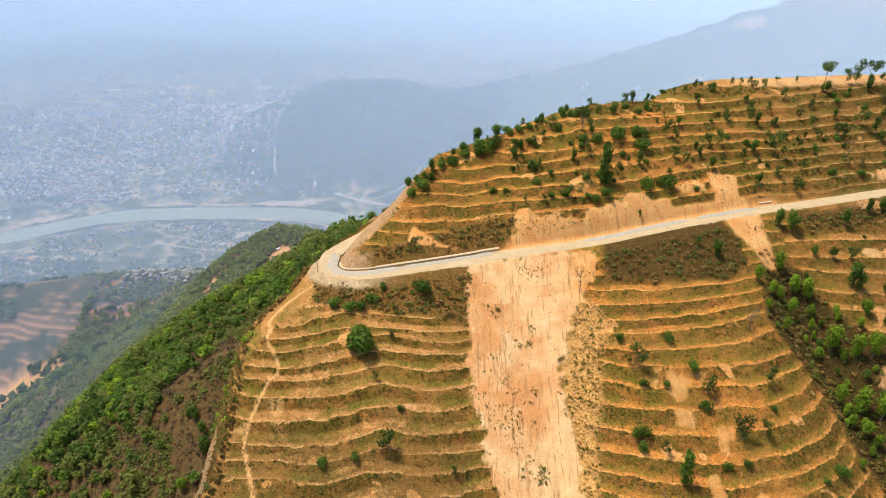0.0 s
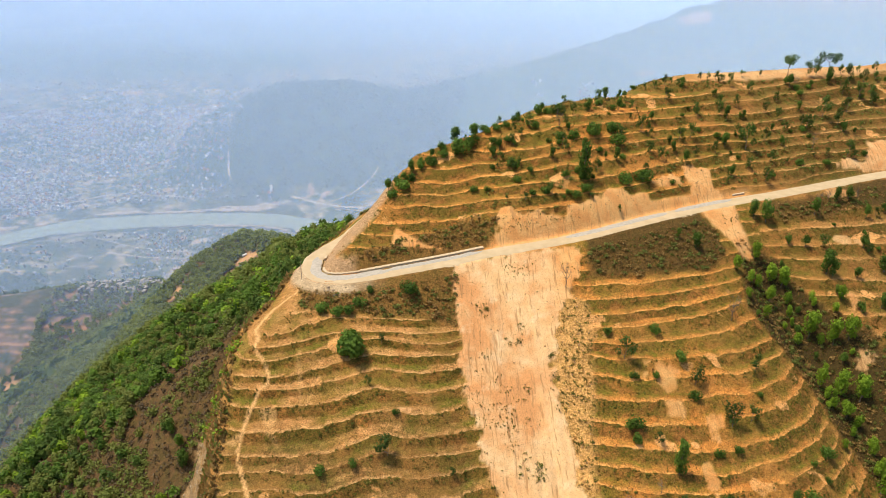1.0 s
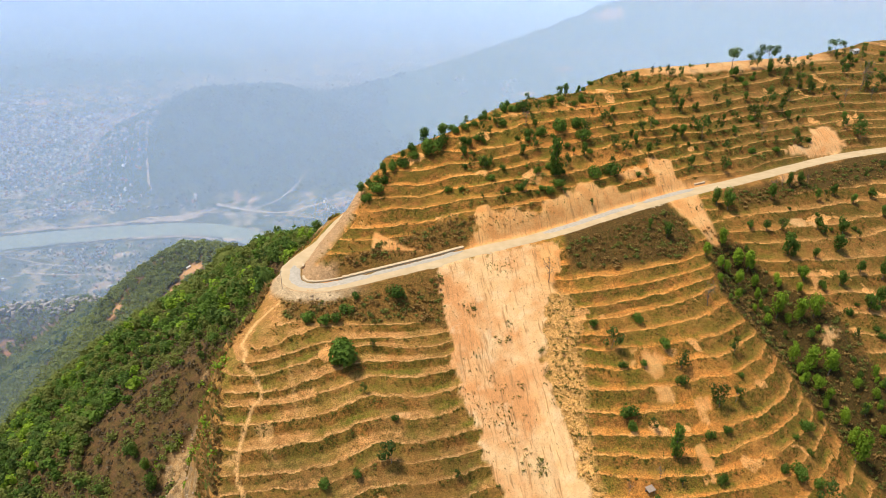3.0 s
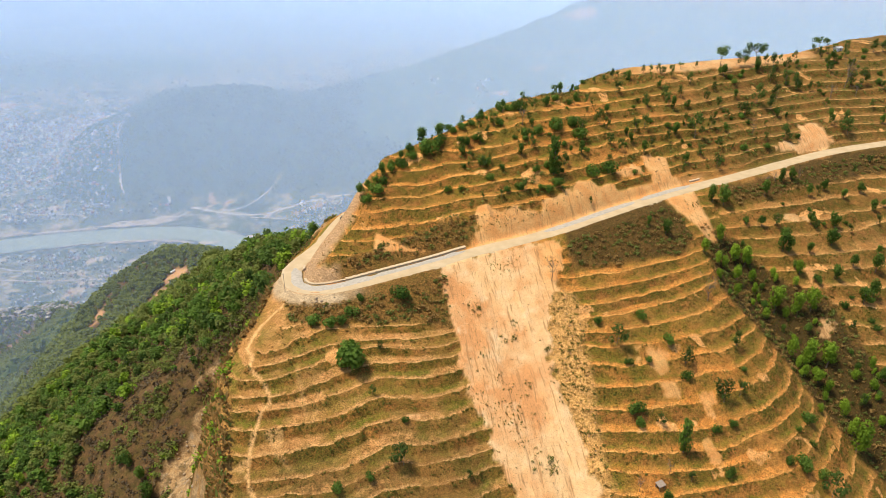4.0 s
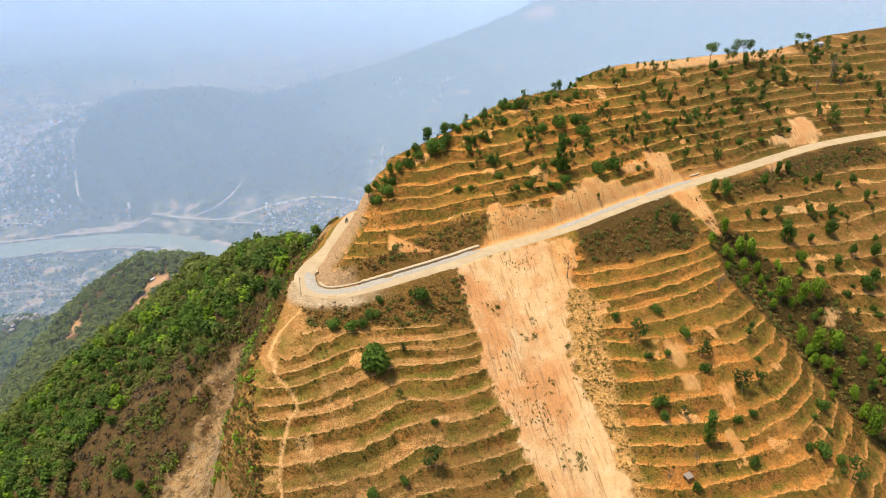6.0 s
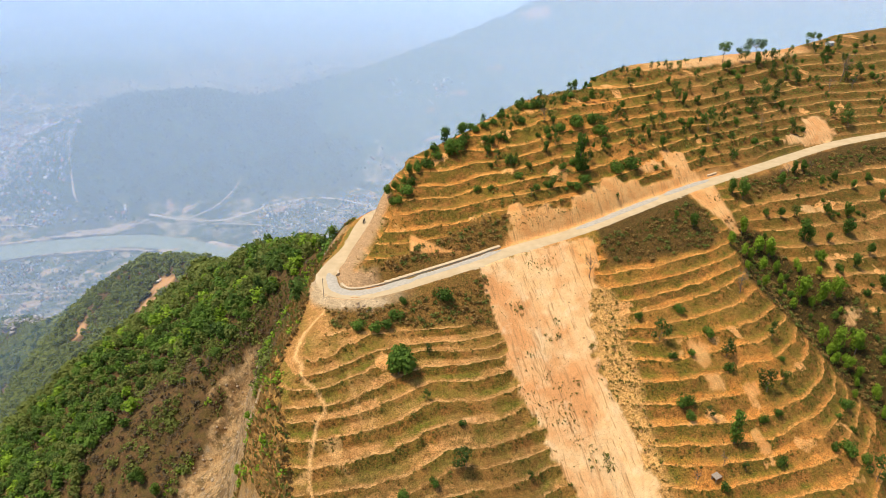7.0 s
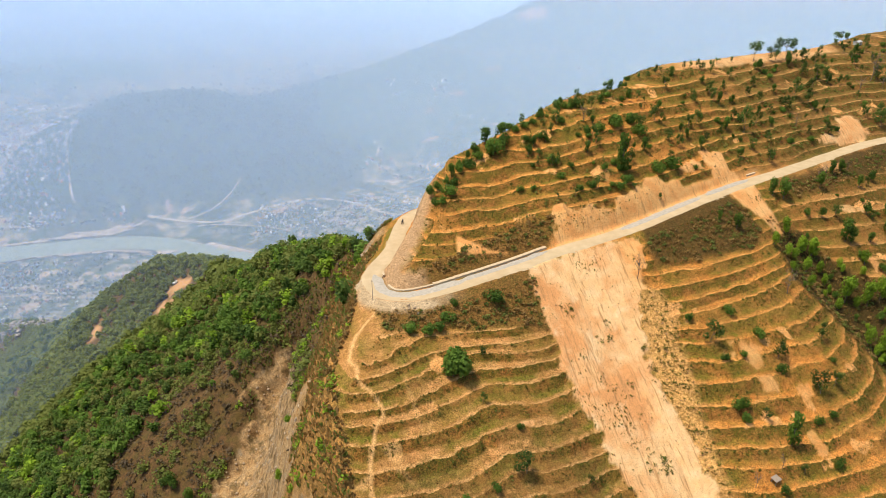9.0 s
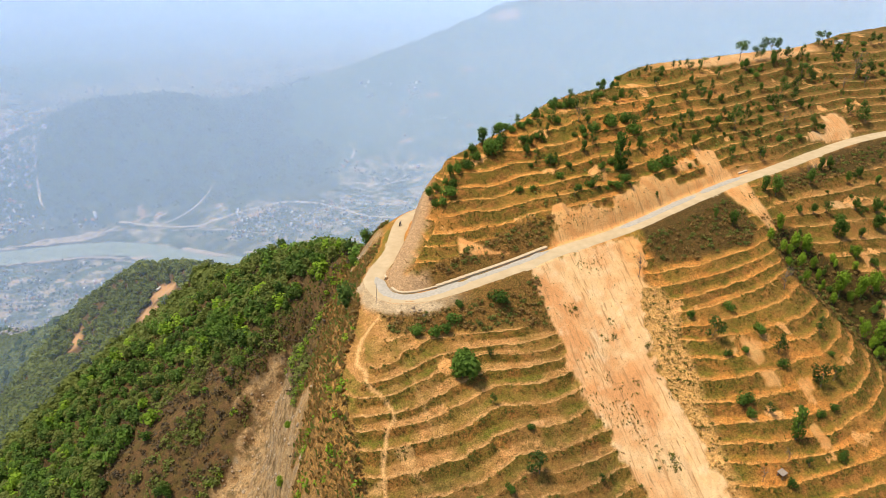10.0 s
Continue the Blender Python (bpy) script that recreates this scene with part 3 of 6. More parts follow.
    bare = m.mix(m.ramp(m.noise(0.075, 4, 0.6), 0.46, 0.60, 0.0, 0.85), bare, (0.72, 0.320, 0.110))
    bare = m.mix(m.ramp(m.noise(0.25, 3, 0.6), 0.58, 0.70, 0.0, 0.6), bare, (0.91, 0.65, 0.36))
    bare = m.mix(m.math("MULTIPLY", m.attr("ochre"), 0.85), bare, m.mix(m.ramp(mid, 0.4, 0.6), (0.74, 0.330, 0.095), (0.80, 0.430, 0.145)))
    streak = m.node("ShaderNodeMapping")
    m.put(streak.inputs["Vector"], m.coords())
    streak.inputs["Scale"].default_value = (1.0, 0.10, 0.10)
    rill = m.ramp(m.noise(1.6, 4, 0.65, streak.outputs["Vector"], 0.4), 0.56, 0.64)
    bare = m.mix(m.math("MULTIPLY", rill, 0.75), bare, (0.46, 0.235, 0.090))
    bare = m.mix(m.math("MULTIPLY", clod, 0.55), bare, (0.38, 0.205, 0.075))
    col = m.mix(1.0, col, (1.10, 0.955, 0.70), "MULTIPLY")
    face = m.mix(m.ramp(fine, 0.35, 0.65), (0.40, 0.240, 0.115), (0.55, 0.350, 0.180))
    col = m.mix(m.attr("face"), col, m.mix(m.math("MULTIPLY", speck, 0.4), face, (0.20, 0.13, 0.06)))
    col = m.mix(m.attr("apron"), col, m.mix(m.ramp(mid, 0.4, 0.6), (0.45, 0.325, 0.180), (0.54, 0.400, 0.235)))
    col = m.mix(m.attr("bare"), col, bare)
    # the valley far below: fields, woods, pale plots
    tick = m.math("MULTIPLY", m.ramp(m.noise(4.2, 2, 0.6), 0.34, 0.66, 0.66, 1.28), m.ramp(m.noise(1.3, 3, 0.6), 0.32, 0.68, 0.82, 1.16))
    tone = m.node("ShaderNodeCombineColor")
    for s in tone.inputs:
        m.put(s, tick)
    col = m.mix(m.math("SUBTRACT", 1.0, m.math("MULTIPLY", m.attr("bare"), 0.75)), col, m.mix(1.0, col, tone.outputs[0], "MULTIPLY"))
    vf = m.noise(0.012, 7, 0.68)
    vg = m.noise(0.0035, 4, 0.6)
    cell = m.node("ShaderNodeTexVoronoi")
    m.put(cell.inputs["Vector"], m.coords())
    cell.inputs["Scale"].default_value = 0.045
    plot = m.node("ShaderNodeSeparateColor")
    m.put(plot.inputs[0], cell.outputs["Color"])
    vcol = m.mix(m.ramp(plot.outputs[0], 0.3, 0.9), (0.065, 0.090, 0.032), (0.36, 0.290, 0.190))
    vcol = m.mix(m.ramp(plot.outputs[1], 0.90, 0.94), vcol, (0.40, 0.29, 0.19))
    vcol = m.mix(m.ramp(vf, 0.50, 0.58), vcol, (0.030, 0.046, 0.018))
    vcol = m.mix(m.math("MULTIPLY", m.ramp(m.noise(0.045, 5, 0.7), 0.52, 0.60), 0.6), vcol, (0.028, 0.040, 0.018))
    vcol = m.mix(m.ramp(vg, 0.53, 0.64), vcol, m.mix(m.ramp(vf, 0.40, 0.60), (0.032, 0.050, 0.020), (0.085, 0.085, 0.040)))
    vcol = m.mix(m.attr("wood"), vcol, m.mix(m.ramp(m.noise(0.05, 4, 0.7), 0.42, 0.58), (0.030, 0.062, 0.020), (0.075, 0.115, 0.034)))
    band = m.math("FRACT", m.math("ADD", m.math("MULTIPLY", sep.outputs[2], 0.26), m.math("MULTIPLY", vf, 2.5)))
    terr = m.mix(m.ramp(band, 0.30, 0.45), (0.36, 0.185, 0.100), (0.17, 0.110, 0.062))
    terr = m.mix(m.ramp(m.noise(0.02, 5, 0.65), 0.48, 0.56), terr, (0.038, 0.052, 0.022))
    vcol = m.mix(m.attr("shoulder"), vcol, terr)
    col = m.mix(m.attr("far"), col, vcol)
    col = m.mix(m.math("MULTIPLY", m.attr("scar"), 0.85), col, m.mix(m.ramp(vf, 0.35, 0.65), (0.66, 0.37, 0.165), (0.54, 0.31, 0.14)))
    m.bump(m.math("ADD", m.math("MULTIPLY", fine, 0.7), m.math("MULTIPLY", grain, 0.3)), 0.8, 0.35)
    return m.done(col, 0.95)


def road_material():
    m = Mat("road_dust")
    fine, mid = m.noise(3.0, 5, 0.6), m.noise(0.4, 4, 0.6)
    col = m.mix(m.ramp(mid, 0.35, 0.65), (0.50, 0.375, 0.215), (0.58, 0.450, 0.270))
    col = m.mix(m.math("MULTIPLY", m.ramp(fine, 0.5, 0.75), 0.4), col, (0.42, 0.35, 0.25))
    m.bump(fine, 0.4, 0.1)
    return m.done(col, 0.95)


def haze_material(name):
    """Haze put into a tinted see-through sheet: it scatters light both ways and lets the rest through. It thins out
    towards the ground it stands on.
    """
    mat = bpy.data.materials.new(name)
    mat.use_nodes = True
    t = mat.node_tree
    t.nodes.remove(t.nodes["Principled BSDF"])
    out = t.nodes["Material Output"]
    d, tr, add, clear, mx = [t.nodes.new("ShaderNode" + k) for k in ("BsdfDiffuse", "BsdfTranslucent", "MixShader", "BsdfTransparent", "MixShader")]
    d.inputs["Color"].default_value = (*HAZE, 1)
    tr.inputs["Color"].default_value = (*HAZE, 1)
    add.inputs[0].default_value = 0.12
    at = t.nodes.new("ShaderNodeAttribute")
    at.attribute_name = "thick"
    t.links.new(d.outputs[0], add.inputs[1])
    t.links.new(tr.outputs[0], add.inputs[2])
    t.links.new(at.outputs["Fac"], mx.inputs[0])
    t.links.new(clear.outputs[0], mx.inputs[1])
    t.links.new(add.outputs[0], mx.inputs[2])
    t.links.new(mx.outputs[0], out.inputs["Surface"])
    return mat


# blue-white tint of the sheets that stand in for hazy air
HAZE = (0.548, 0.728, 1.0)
scene.cycles.transparent_max_bounces = 24
ground = new("ground", make_ground())
ground.data.materials.append(ground_material())
tagged(ground, "steep terraced hill of dry orange soil above a hazy river valley", "ground", kind="structure")


def ribbon(name, line, half, mat, lift, seed):
    """A strip laid along a line, with an uneven edge."""
    pts = np.array(line)
    seg = np.hypot(*np.diff(pts[:, :2], axis=0).T)
    s = np.concatenate([[0], np.cumsum(seg)])
    q = np.arange(0, s[-1], 0.8)
    P = np.stack([np.interp(q, s, pts[:, j]) for j in range(3)], 1)
    T = np.gradient(P[:, :2], axis=0)
    T /= np.linalg.norm(T, axis=1)[:, None]
    N = np.stack([-T[:, 1], T[:, 0]], 1)
    vs, fs = [], []
    cols = [-1.0, -0.75, -0.4, 0, 0.4, 0.75, 1.0]
    for j, c in enumerate(cols):
        wob = 0.35 * fbm(q, q * 0 + j, 5, 3, seed) if abs(c) == 1 else 0
        off = c * half + wob
        rut = -0.05 if abs(c) == 0.4 else 0.0
        drop = -0.25 if abs(c) == 1 else 0.0
        x, y = P[:, 0] + N[:, 0] * off, P[:, 1] + N[:, 1] * off
        vs.append(np.stack([x, y, P[:, 2] + lift + rut + drop + 0.03 * fbm(x, y, 2, 2, seed + 3)], 1))
    n = len(q)
    V = np.concatenate(vs)
    for j in range(len(cols) - 1):
        for i in range(n - 1):
            fs.append((j * n + i, j * n + i + 1, (j + 1) * n + i + 1, (j + 1) * n + i))
    fs = [f[::-1] for f in fs]
    me = bpy.data.meshes.new(name)
    me.from_pydata(V.tolist(), [], fs)
    me.materials.append(mat)
    me.polygons.foreach_set("use_smooth", np.ones(len(fs), bool))
    return new(name, me)


ROAD_LINE = list(reversed(ROAD_FRONT))[:-1] + [p for p in reversed(ROAD_BACK) if p[1] > 152.5 or p[0] > -20]
road = tagged(ribbon("road", ROAD_LINE, ROAD_HALF, road_material(), 0.14, 51), "pale dusty gravel road cut round the hillside", "road", kind="structure")


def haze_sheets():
    """Tinted sheets added in place of hazy air over the valley, each a soft-footed curtain across the view."""
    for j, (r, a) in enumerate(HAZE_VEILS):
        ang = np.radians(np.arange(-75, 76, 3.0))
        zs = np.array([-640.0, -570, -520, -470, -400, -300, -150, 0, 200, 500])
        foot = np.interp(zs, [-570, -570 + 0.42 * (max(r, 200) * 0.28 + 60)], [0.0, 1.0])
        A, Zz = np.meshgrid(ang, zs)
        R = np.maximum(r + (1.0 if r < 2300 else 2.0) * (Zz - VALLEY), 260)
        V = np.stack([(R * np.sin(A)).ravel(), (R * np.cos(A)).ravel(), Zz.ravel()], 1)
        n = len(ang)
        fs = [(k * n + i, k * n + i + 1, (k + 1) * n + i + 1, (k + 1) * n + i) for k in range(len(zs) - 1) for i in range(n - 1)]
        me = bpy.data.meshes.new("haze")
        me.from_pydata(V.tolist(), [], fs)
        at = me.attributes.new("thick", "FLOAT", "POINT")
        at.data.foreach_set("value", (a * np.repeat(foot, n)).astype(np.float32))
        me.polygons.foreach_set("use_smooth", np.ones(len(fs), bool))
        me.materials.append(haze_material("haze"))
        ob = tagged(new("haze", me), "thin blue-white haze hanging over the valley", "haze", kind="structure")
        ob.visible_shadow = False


# distance and opacity of each added haze sheet
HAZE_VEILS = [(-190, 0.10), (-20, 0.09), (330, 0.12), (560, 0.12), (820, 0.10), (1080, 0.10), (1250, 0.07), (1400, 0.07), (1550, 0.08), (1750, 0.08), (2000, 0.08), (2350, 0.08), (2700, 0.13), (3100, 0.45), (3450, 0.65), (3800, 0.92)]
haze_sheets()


# ---- vegetation ----
def heights(xs, ys):
    return terrain(np.asarray(xs, float), np.asarray(ys, float))[0]


def leaf_material(name, dark, light, glow=0.45):
    m = Mat(name)
    info, geo = m.node("ShaderNodeObjectInfo"), m.node("ShaderNodeNewGeometry")
    tone = m.attr("tone")
    v = m.math("ADD", m.math("MULTIPLY", geo.outputs["Random Per Island"], 0.45), m.math("MULTIPLY", m.math("ADD", info.outputs["Random"], tone), 0.55))
    col = m.mix(m.ramp(v, 0.15, 0.9), dark, light)
    big = m.noise(0.5, 2, 0.5)
    col = m.mix(m.ramp(big, 0.35, 0.7, 0.0, 0.35), col, tuple(0.6 * a + 0.4 * b for a, b in zip(light, (0.20, 0.16, 0.03))))
    m.done(col, 0.75)
    tr, mx = m.node("ShaderNodeBsdfTranslucent"), m.node("ShaderNodeMixShader")
    m.put(tr.inputs["Color"], col)
    mx.inputs[0].default_value = glow
    m.t.links.new(m.b.outputs[0], mx.inputs[1])
    m.t.links.new(tr.outputs[0], mx.inputs[2])
    m.t.links.new(mx.outputs[0], m.t.nodes["Material Output"].inputs["Surface"])
    return m.m


def bark_material():
    m = Mat("bark")
    n = m.noise(6, 4, 0.6)
    m.bump(n, 0.5, 0.03)
    return m.done(m.mix(m.ramp(n, 0.3, 0.7), (0.13, 0.095, 0.065), (0.30, 0.25, 0.19)), 0.9)


LEAF_GREEN = leaf_material("leaf_green", (0.042, 0.098, 0.014), (0.180, 0.310, 0.045))
LEAF_FRESH = leaf_material("leaf_fresh", (0.125, 0.165, 0.036), (0.300, 0.345, 0.085))
LEAF_OLIVE = leaf_material("leaf_olive", (0.085, 0.120, 0.026), (0.230, 0.270, 0.062))
LEAF_BRIGHT = leaf_material("leaf_bright", (0.125, 0.235, 0.016), (0.390, 0.560, 0.050))
LEAF_DARK = leaf_material("leaf_dark", (0.036, 0.076, 0.016), (0.140, 0.230, 0.044))
LEAF_DRY = leaf_material("leaf_dry", (0.210, 0.125, 0.038), (0.430, 0.270, 0.090), 0.40)
BARK = bark_material()


def leaves(rng, centre, n, size, out_from):
    """n folded leaf sprays at given places: points (n x 3) and quads."""
    nrm = centre - out_from
    nrm = nrm / (np.linalg.norm(nrm, axis=1)[:, None] + 1e-6) + rng.normal(0, 0.55, (n, 3)) + np.array([0, 0, 0.25])
    nrm /= np.linalg.norm(nrm, axis=1)[:, None]
    a = np.cross(nrm, rng.normal(0, 1, (n, 3)))
    a /= np.linalg.norm(a, axis=1)[:, None] + 1e-9
    b = np.cross(nrm, a)
    s = (size * rng.uniform(0.6, 1.35, n))[:, None]
    fold = nrm * s * 0.18
    V = np.stack([centre - a * s * 0.62, centre - b * s * 0.45 - fold, centre + a * s * 0.62, centre + b * s * 0.45 - fold], 1).reshape(-1, 3)
    F = np.arange(4 * n).reshape(n, 4)
    return V, F


def crown_points(rng, kind, n):
    """Leaf places of a crown one metre high over its stem foot, and the clump centre of each."""
    if kind == "column":
        k = 16
        t = np.linspace(0.16, 0.93, k)
        c = np.stack([rng.normal(0, 0.06, k), rng.normal(0, 0.06, k), t], 1)
        r = 0.17 * np.sin(np.clip(t * 1.05, 0, 1) * math.pi) ** 0.5 + 0.05
    elif kind == "umbrella":
        k = 11
        a = rng.uniform(0, 6.28, k)
        q = np.sqrt(rng.uniform(0.05, 1, k)) * 0.46
        c = np.stack([q * np.cos(a), q * np.sin(a), 0.86 - 0.35 * q + rng.normal(0, 0.05, k)], 1)
        r = rng.uniform(0.10, 0.16, k)
    elif kind == "bush":
        k = 8
        a = rng.uniform(0, 6.28, k)
        q = np.sqrt(rng.uniform(0.0, 1, k)) * 0.40
        c = np.stack([q * np.cos(a), q * np.sin(a), 0.30 + rng.uniform(0, 0.40, k) * (1 - q)], 1)
        r = rng.uniform(0.26, 0.36, k)
    elif kind == "sparse":
        k = 9
        a = rng.uniform(0, 6.28, k)
        q = rng.uniform(0.05, 0.36, k)
        c = np.stack([q * np.cos(a), q * np.sin(a), rng.uniform(0.35, 0.95, k)], 1)
        r = rng.uniform(0.12, 0.21, k)
    else:
        k = 12
        a = rng.uniform(0, 6.28, k)
        t = rng.uniform(0.33, 0.90, k)
        q = rng.uniform(0.1, 1, k) * 0.30 * np.sin(np.clip((t - 0.15) / 0.85, 0, 1) * math.pi) ** 0.6
        c = np.stack([q * np.cos(a), q * np.sin(a), t], 1)
        r = rng.uniform(0.17, 0.27, k)
    pick = rng.integers(0, k, n)
    d = rng.normal(0, 1, (n, 3))
    d /= np.linalg.norm(d, axis=1)[:, None]
    p = c[pick] + d * (r[pick] * rng.uniform(0.55, 1.08, n) ** 0.5)[:, None]
    return p, c[pick] * np.array([0.7, 0.7, 0.95]), c


def limb(a, b, ra, rb, sides=5):
    """A tapered limb between two points."""
    a, b = np.array(a, float), np.array(b, float)
    d = (b - a) / (np.linalg.norm(b - a) + 1e-9)
    u = np.cross(d, (0.3, 0.9, 0.1))
    u /= np.linalg.norm(u) + 1e-9
    v = np.cross(d, u)
    t = np.arange(sides) * 2 * math.pi / sides
    ring = np.cos(t)[:, None] * u + np.sin(t)[:, None] * v
    V = np.concatenate([a + ring * ra, b + ring * rb])
    F = [(i, (i + 1) % sides, sides + (i + 1) % sides, sides + i) for i in range(sides)]
    return V, np.array(F)


def weld(bits):
    """Several point and face arrays joined into one."""
    V, F, o = [], [], 0
    for v, f in bits:
        V.append(v)
        F.append(np.asarray(f) + o)
        o += len(v)
    return np.concatenate(V), np.concatenate(F)


def mesh_of(name, V, F, mat, smooth=False, tone=None):
    me = bpy.data.meshes.new(name)
    n, k = len(F), F.shape[1]
    me.vertices.add(len(V))
    me.vertices.foreach_set("co", np.asarray(V, np.float32).ravel())
    me.loops.add(n * k)
    me.loops.foreach_set("vertex_index", np.asarray(F, np.int32).ravel())
    me.polygons.add(n)
    me.polygons.foreach_set("loop_start", (np.arange(n) * k).astype(np.int32))
    me.update(calc_edges=True)
    if smooth:
        me.polygons.foreach_set("use_smooth", np.ones(n, bool))
    at = me.attributes.new("tone", "FLOAT", "POINT")
    at.data.foreach_set("value", np.asarray(np.zeros(len(V)) if tone is None else tone, np.float32))
    me.materials.append(mat)
    return me


def stem_bits(rng, kind, clumps):
    """Trunk in bent lengths and limbs out to the clumps."""
    bits = []
    top = {"column": 0.9, "umbrella": 0.72, "bush": 0.35, "sparse": 0.75, "bare": 0.8}.get(kind, 0.7)
    r0 = {"umbrella": 0.022, "bush": 0.018, "sparse": 0.016, "bare": 0.022, "column": 0.03}.get(kind, 0.028)
    zs = np.linspace(-0.04, top, 5)
    pts = np.stack([np.cumsum(rng.normal(0, 0.018, 5)), np.cumsum(rng.normal(0, 0.018, 5)), zs], 1)
    for i in range(4):
        bits.append(limb(pts[i], pts[i + 1], r0 * (1 - 0.19 * i), r0 * (1 - 0.19 * (i + 1)), 6))
    for c in clumps:
        j = min(3, max(1, int(4 * (c[2] - 0.15) / top)))
        bits.append(limb(pts[j], c, r0 * 0.45, r0 * 0.12, 4))
    return bits


def bare_clumps(rng):
    k = 16
    a = rng.uniform(0, 6.28, k)
    t = rng.uniform(0.45, 1.0, k)
    q = rng.uniform(0.12, 0.34, k)
    return np.stack([q * np.cos(a), q * np.sin(a), t], 1)


def make_tree(name, kind, seed, n, size, leafmat, label, category):
    """One tree or bush, one metre high, with its trunk and crown."""
    rng = np.random.default_rng(seed)
    root = new(name)
    root.empty_display_size = 0.1
    if kind == "bare":
        clumps = bare_clumps(rng)
        bits = stem_bits(rng, kind, clumps)
        part_of(root, "trunk", *weld(bits), BARK)
        twigs = []
        for c in clumps:
            for _ in range(7):
                e = c + rng.normal(0, 0.075, 3) + np.array([0, 0, 0.04])
                twigs.append(limb(c, e, 0.0035, 0.0012, 3))
        part_of(root, "twigs", *weld(twigs), BARK)["kind"] = "stuff"
    else:
        p, o, clumps = crown_points(rng, kind, n)
        part_of(root, "trunk", *weld(stem_bits(rng, kind, clumps)), BARK)
        part_of(root, "crown", *leaves(rng, p, n, size, o), leafmat)
    return tagged(root, label, category)


def part_of(parent, name, V, F, mat, label=""):
    ob = new(name, mesh_of(name, V, F, mat, smooth=False))
    ob.parent = parent
    return tagged(ob, label) if label else ob


KINDS = dict(
    broad=[make_tree("tree", "broad", 100 + i, 760, 0.080, LEAF_GREEN, "leafy green broadleaf tree on the dry hillside", "tree") for i in range(3)],
    bright=[make_tree("tree", "broad", 110 + i, 760, 0.082, LEAF_BRIGHT, "fresh bright-green tree standing in the scrubby gully", "tree") for i in range(3)],
    bush=[make_tree("bush", "bush", 120 + i, 560, 0.105, LEAF_GREEN, "rounded green bush on a terrace", "bush") for i in range(3)],
    dark=[make_tree("tree", "sparse", 130 + i, 520, 0.062, LEAF_DARK, "thin dark-leaved tree on a terrace edge", "tree") for i in range(3)],
    round=[make_tree("tree", "bush", 170, 1700, 0.088, LEAF_GREEN, "dense round-crowned dark green tree alone on a terrace", "tree")],
    column=[make_tree("tree", "column", 140, 900, 0.075, LEAF_GREEN, "tall narrow leafy tree on the terraces", "tree")],
    umbrella=[make_tree("tree", "umbrella", 150 + i, 700, 0.050, LEAF_DARK, "flat-topped tree on the ridge line", "tree") for i in range(2)],
    bare=[make_tree("tree", "bare", 160 + i, 0, 0, None, "leafless grey tree with thin twigs", "tree") for i in range(3)],
)
for _list in KINDS.values():
    for _t in _list:
        _t["used"] = 0


def plant(kind, spots, group, rng, wide=1.0):
    """Stand trees of a kind at (x, y, height) spots."""
    if not len(spots):
        return
    zs = heights([p[0] for p in spots], [p[1] for p in spots])
    for (x, y, h), z in zip(spots, zs):
        src = KINDS[kind][rng.integers(0, len(KINDS[kind]))]
        w = h * wide * rng.uniform(0.7, 1.0)
        m = Matrix.Translation((x, y, z - 0.03 * h)) @ Matrix.Rotation(rng.uniform(0, 6.28), 4, "Z") @ Matrix.Rotation(rng.normal(0, 0.05), 4, "X")
        if not src["used"]:
            src["used"] = 1
            ob = src
        else:
            ob = copy_thing(src, Matrix())
        ob.matrix_basis = m @ Matrix.Diagonal((w, w, h, 1))
        tagged(ob, group=group)


RNG = np.random.default_rng(7)
plant("bush", [(38.6, 106.5, 3.3), (39, 103.9, 2.7), (66.3, 111.9, 1.5), (54.2, 100.8, 2.3), (58.3, 101.6, 2), (77.8, 102.8, 3.1), (75.3, 97.9, 1.5), (73.5, 100.5, 1.5), (70, 93.3, 3.9), (67, 93.7, 2.6), (52.8, 93.2, 2.8), (39.1, 91.2, 2.4), (40.9, 115.6, 2), (52, 118.9, 2.9), (47.7, 124.7, 2.6), (37.5, 124.8, 2.3), (52.3, 111.1, 2.6), (73.7, 91.6, 2.7), (45.3, 115.4, 2)], "bushes on the eastern field", RNG, 0.95)
plant("dark", [(43, 103.7, 2.7), (53.7, 114.1, 4.6), (58.6, 106.4, 5.5), (62.7, 106.9, 4.4), (73.3, 88.4, 6.6), (44.7, 93.4, 2.2), (67.5, 117.2, 4.3), (39.8, 119.2, 5.6), (-13.4, 114.5, 2.5), (-9.7, 101.8, 4.8), (-10.5, 123.1, 2.3), (2.5, 100.1, 2)], "small trees on the lower terraces", RNG, 1)
plant("column", [(45.4, 98.3, 8.2), (40, 161.9, 10)], "tall narrow trees", RNG, 0.55)
plant("round", [(-17.6, 120, 6.8)], "lone tree", RNG, 0.88)
plant("bare", [(40.7, 95, 3.2), (34.2, 93.9, 3.2), (36.5, 177.6, 5.5), (66.5, 128, 5.6), (30.3, 135.2, 5.8), (154.6, 199.3, 9.7), (146.3, 195.1, 5.7), (109.3, 180.5, 4.1), (156, 195.3, 4.8), (101.4, 160.4, 3.4), (104.6, 161.1, 3.5), (112.6, 162.1, 3.6)], "leafless trees", RNG, 0.9)
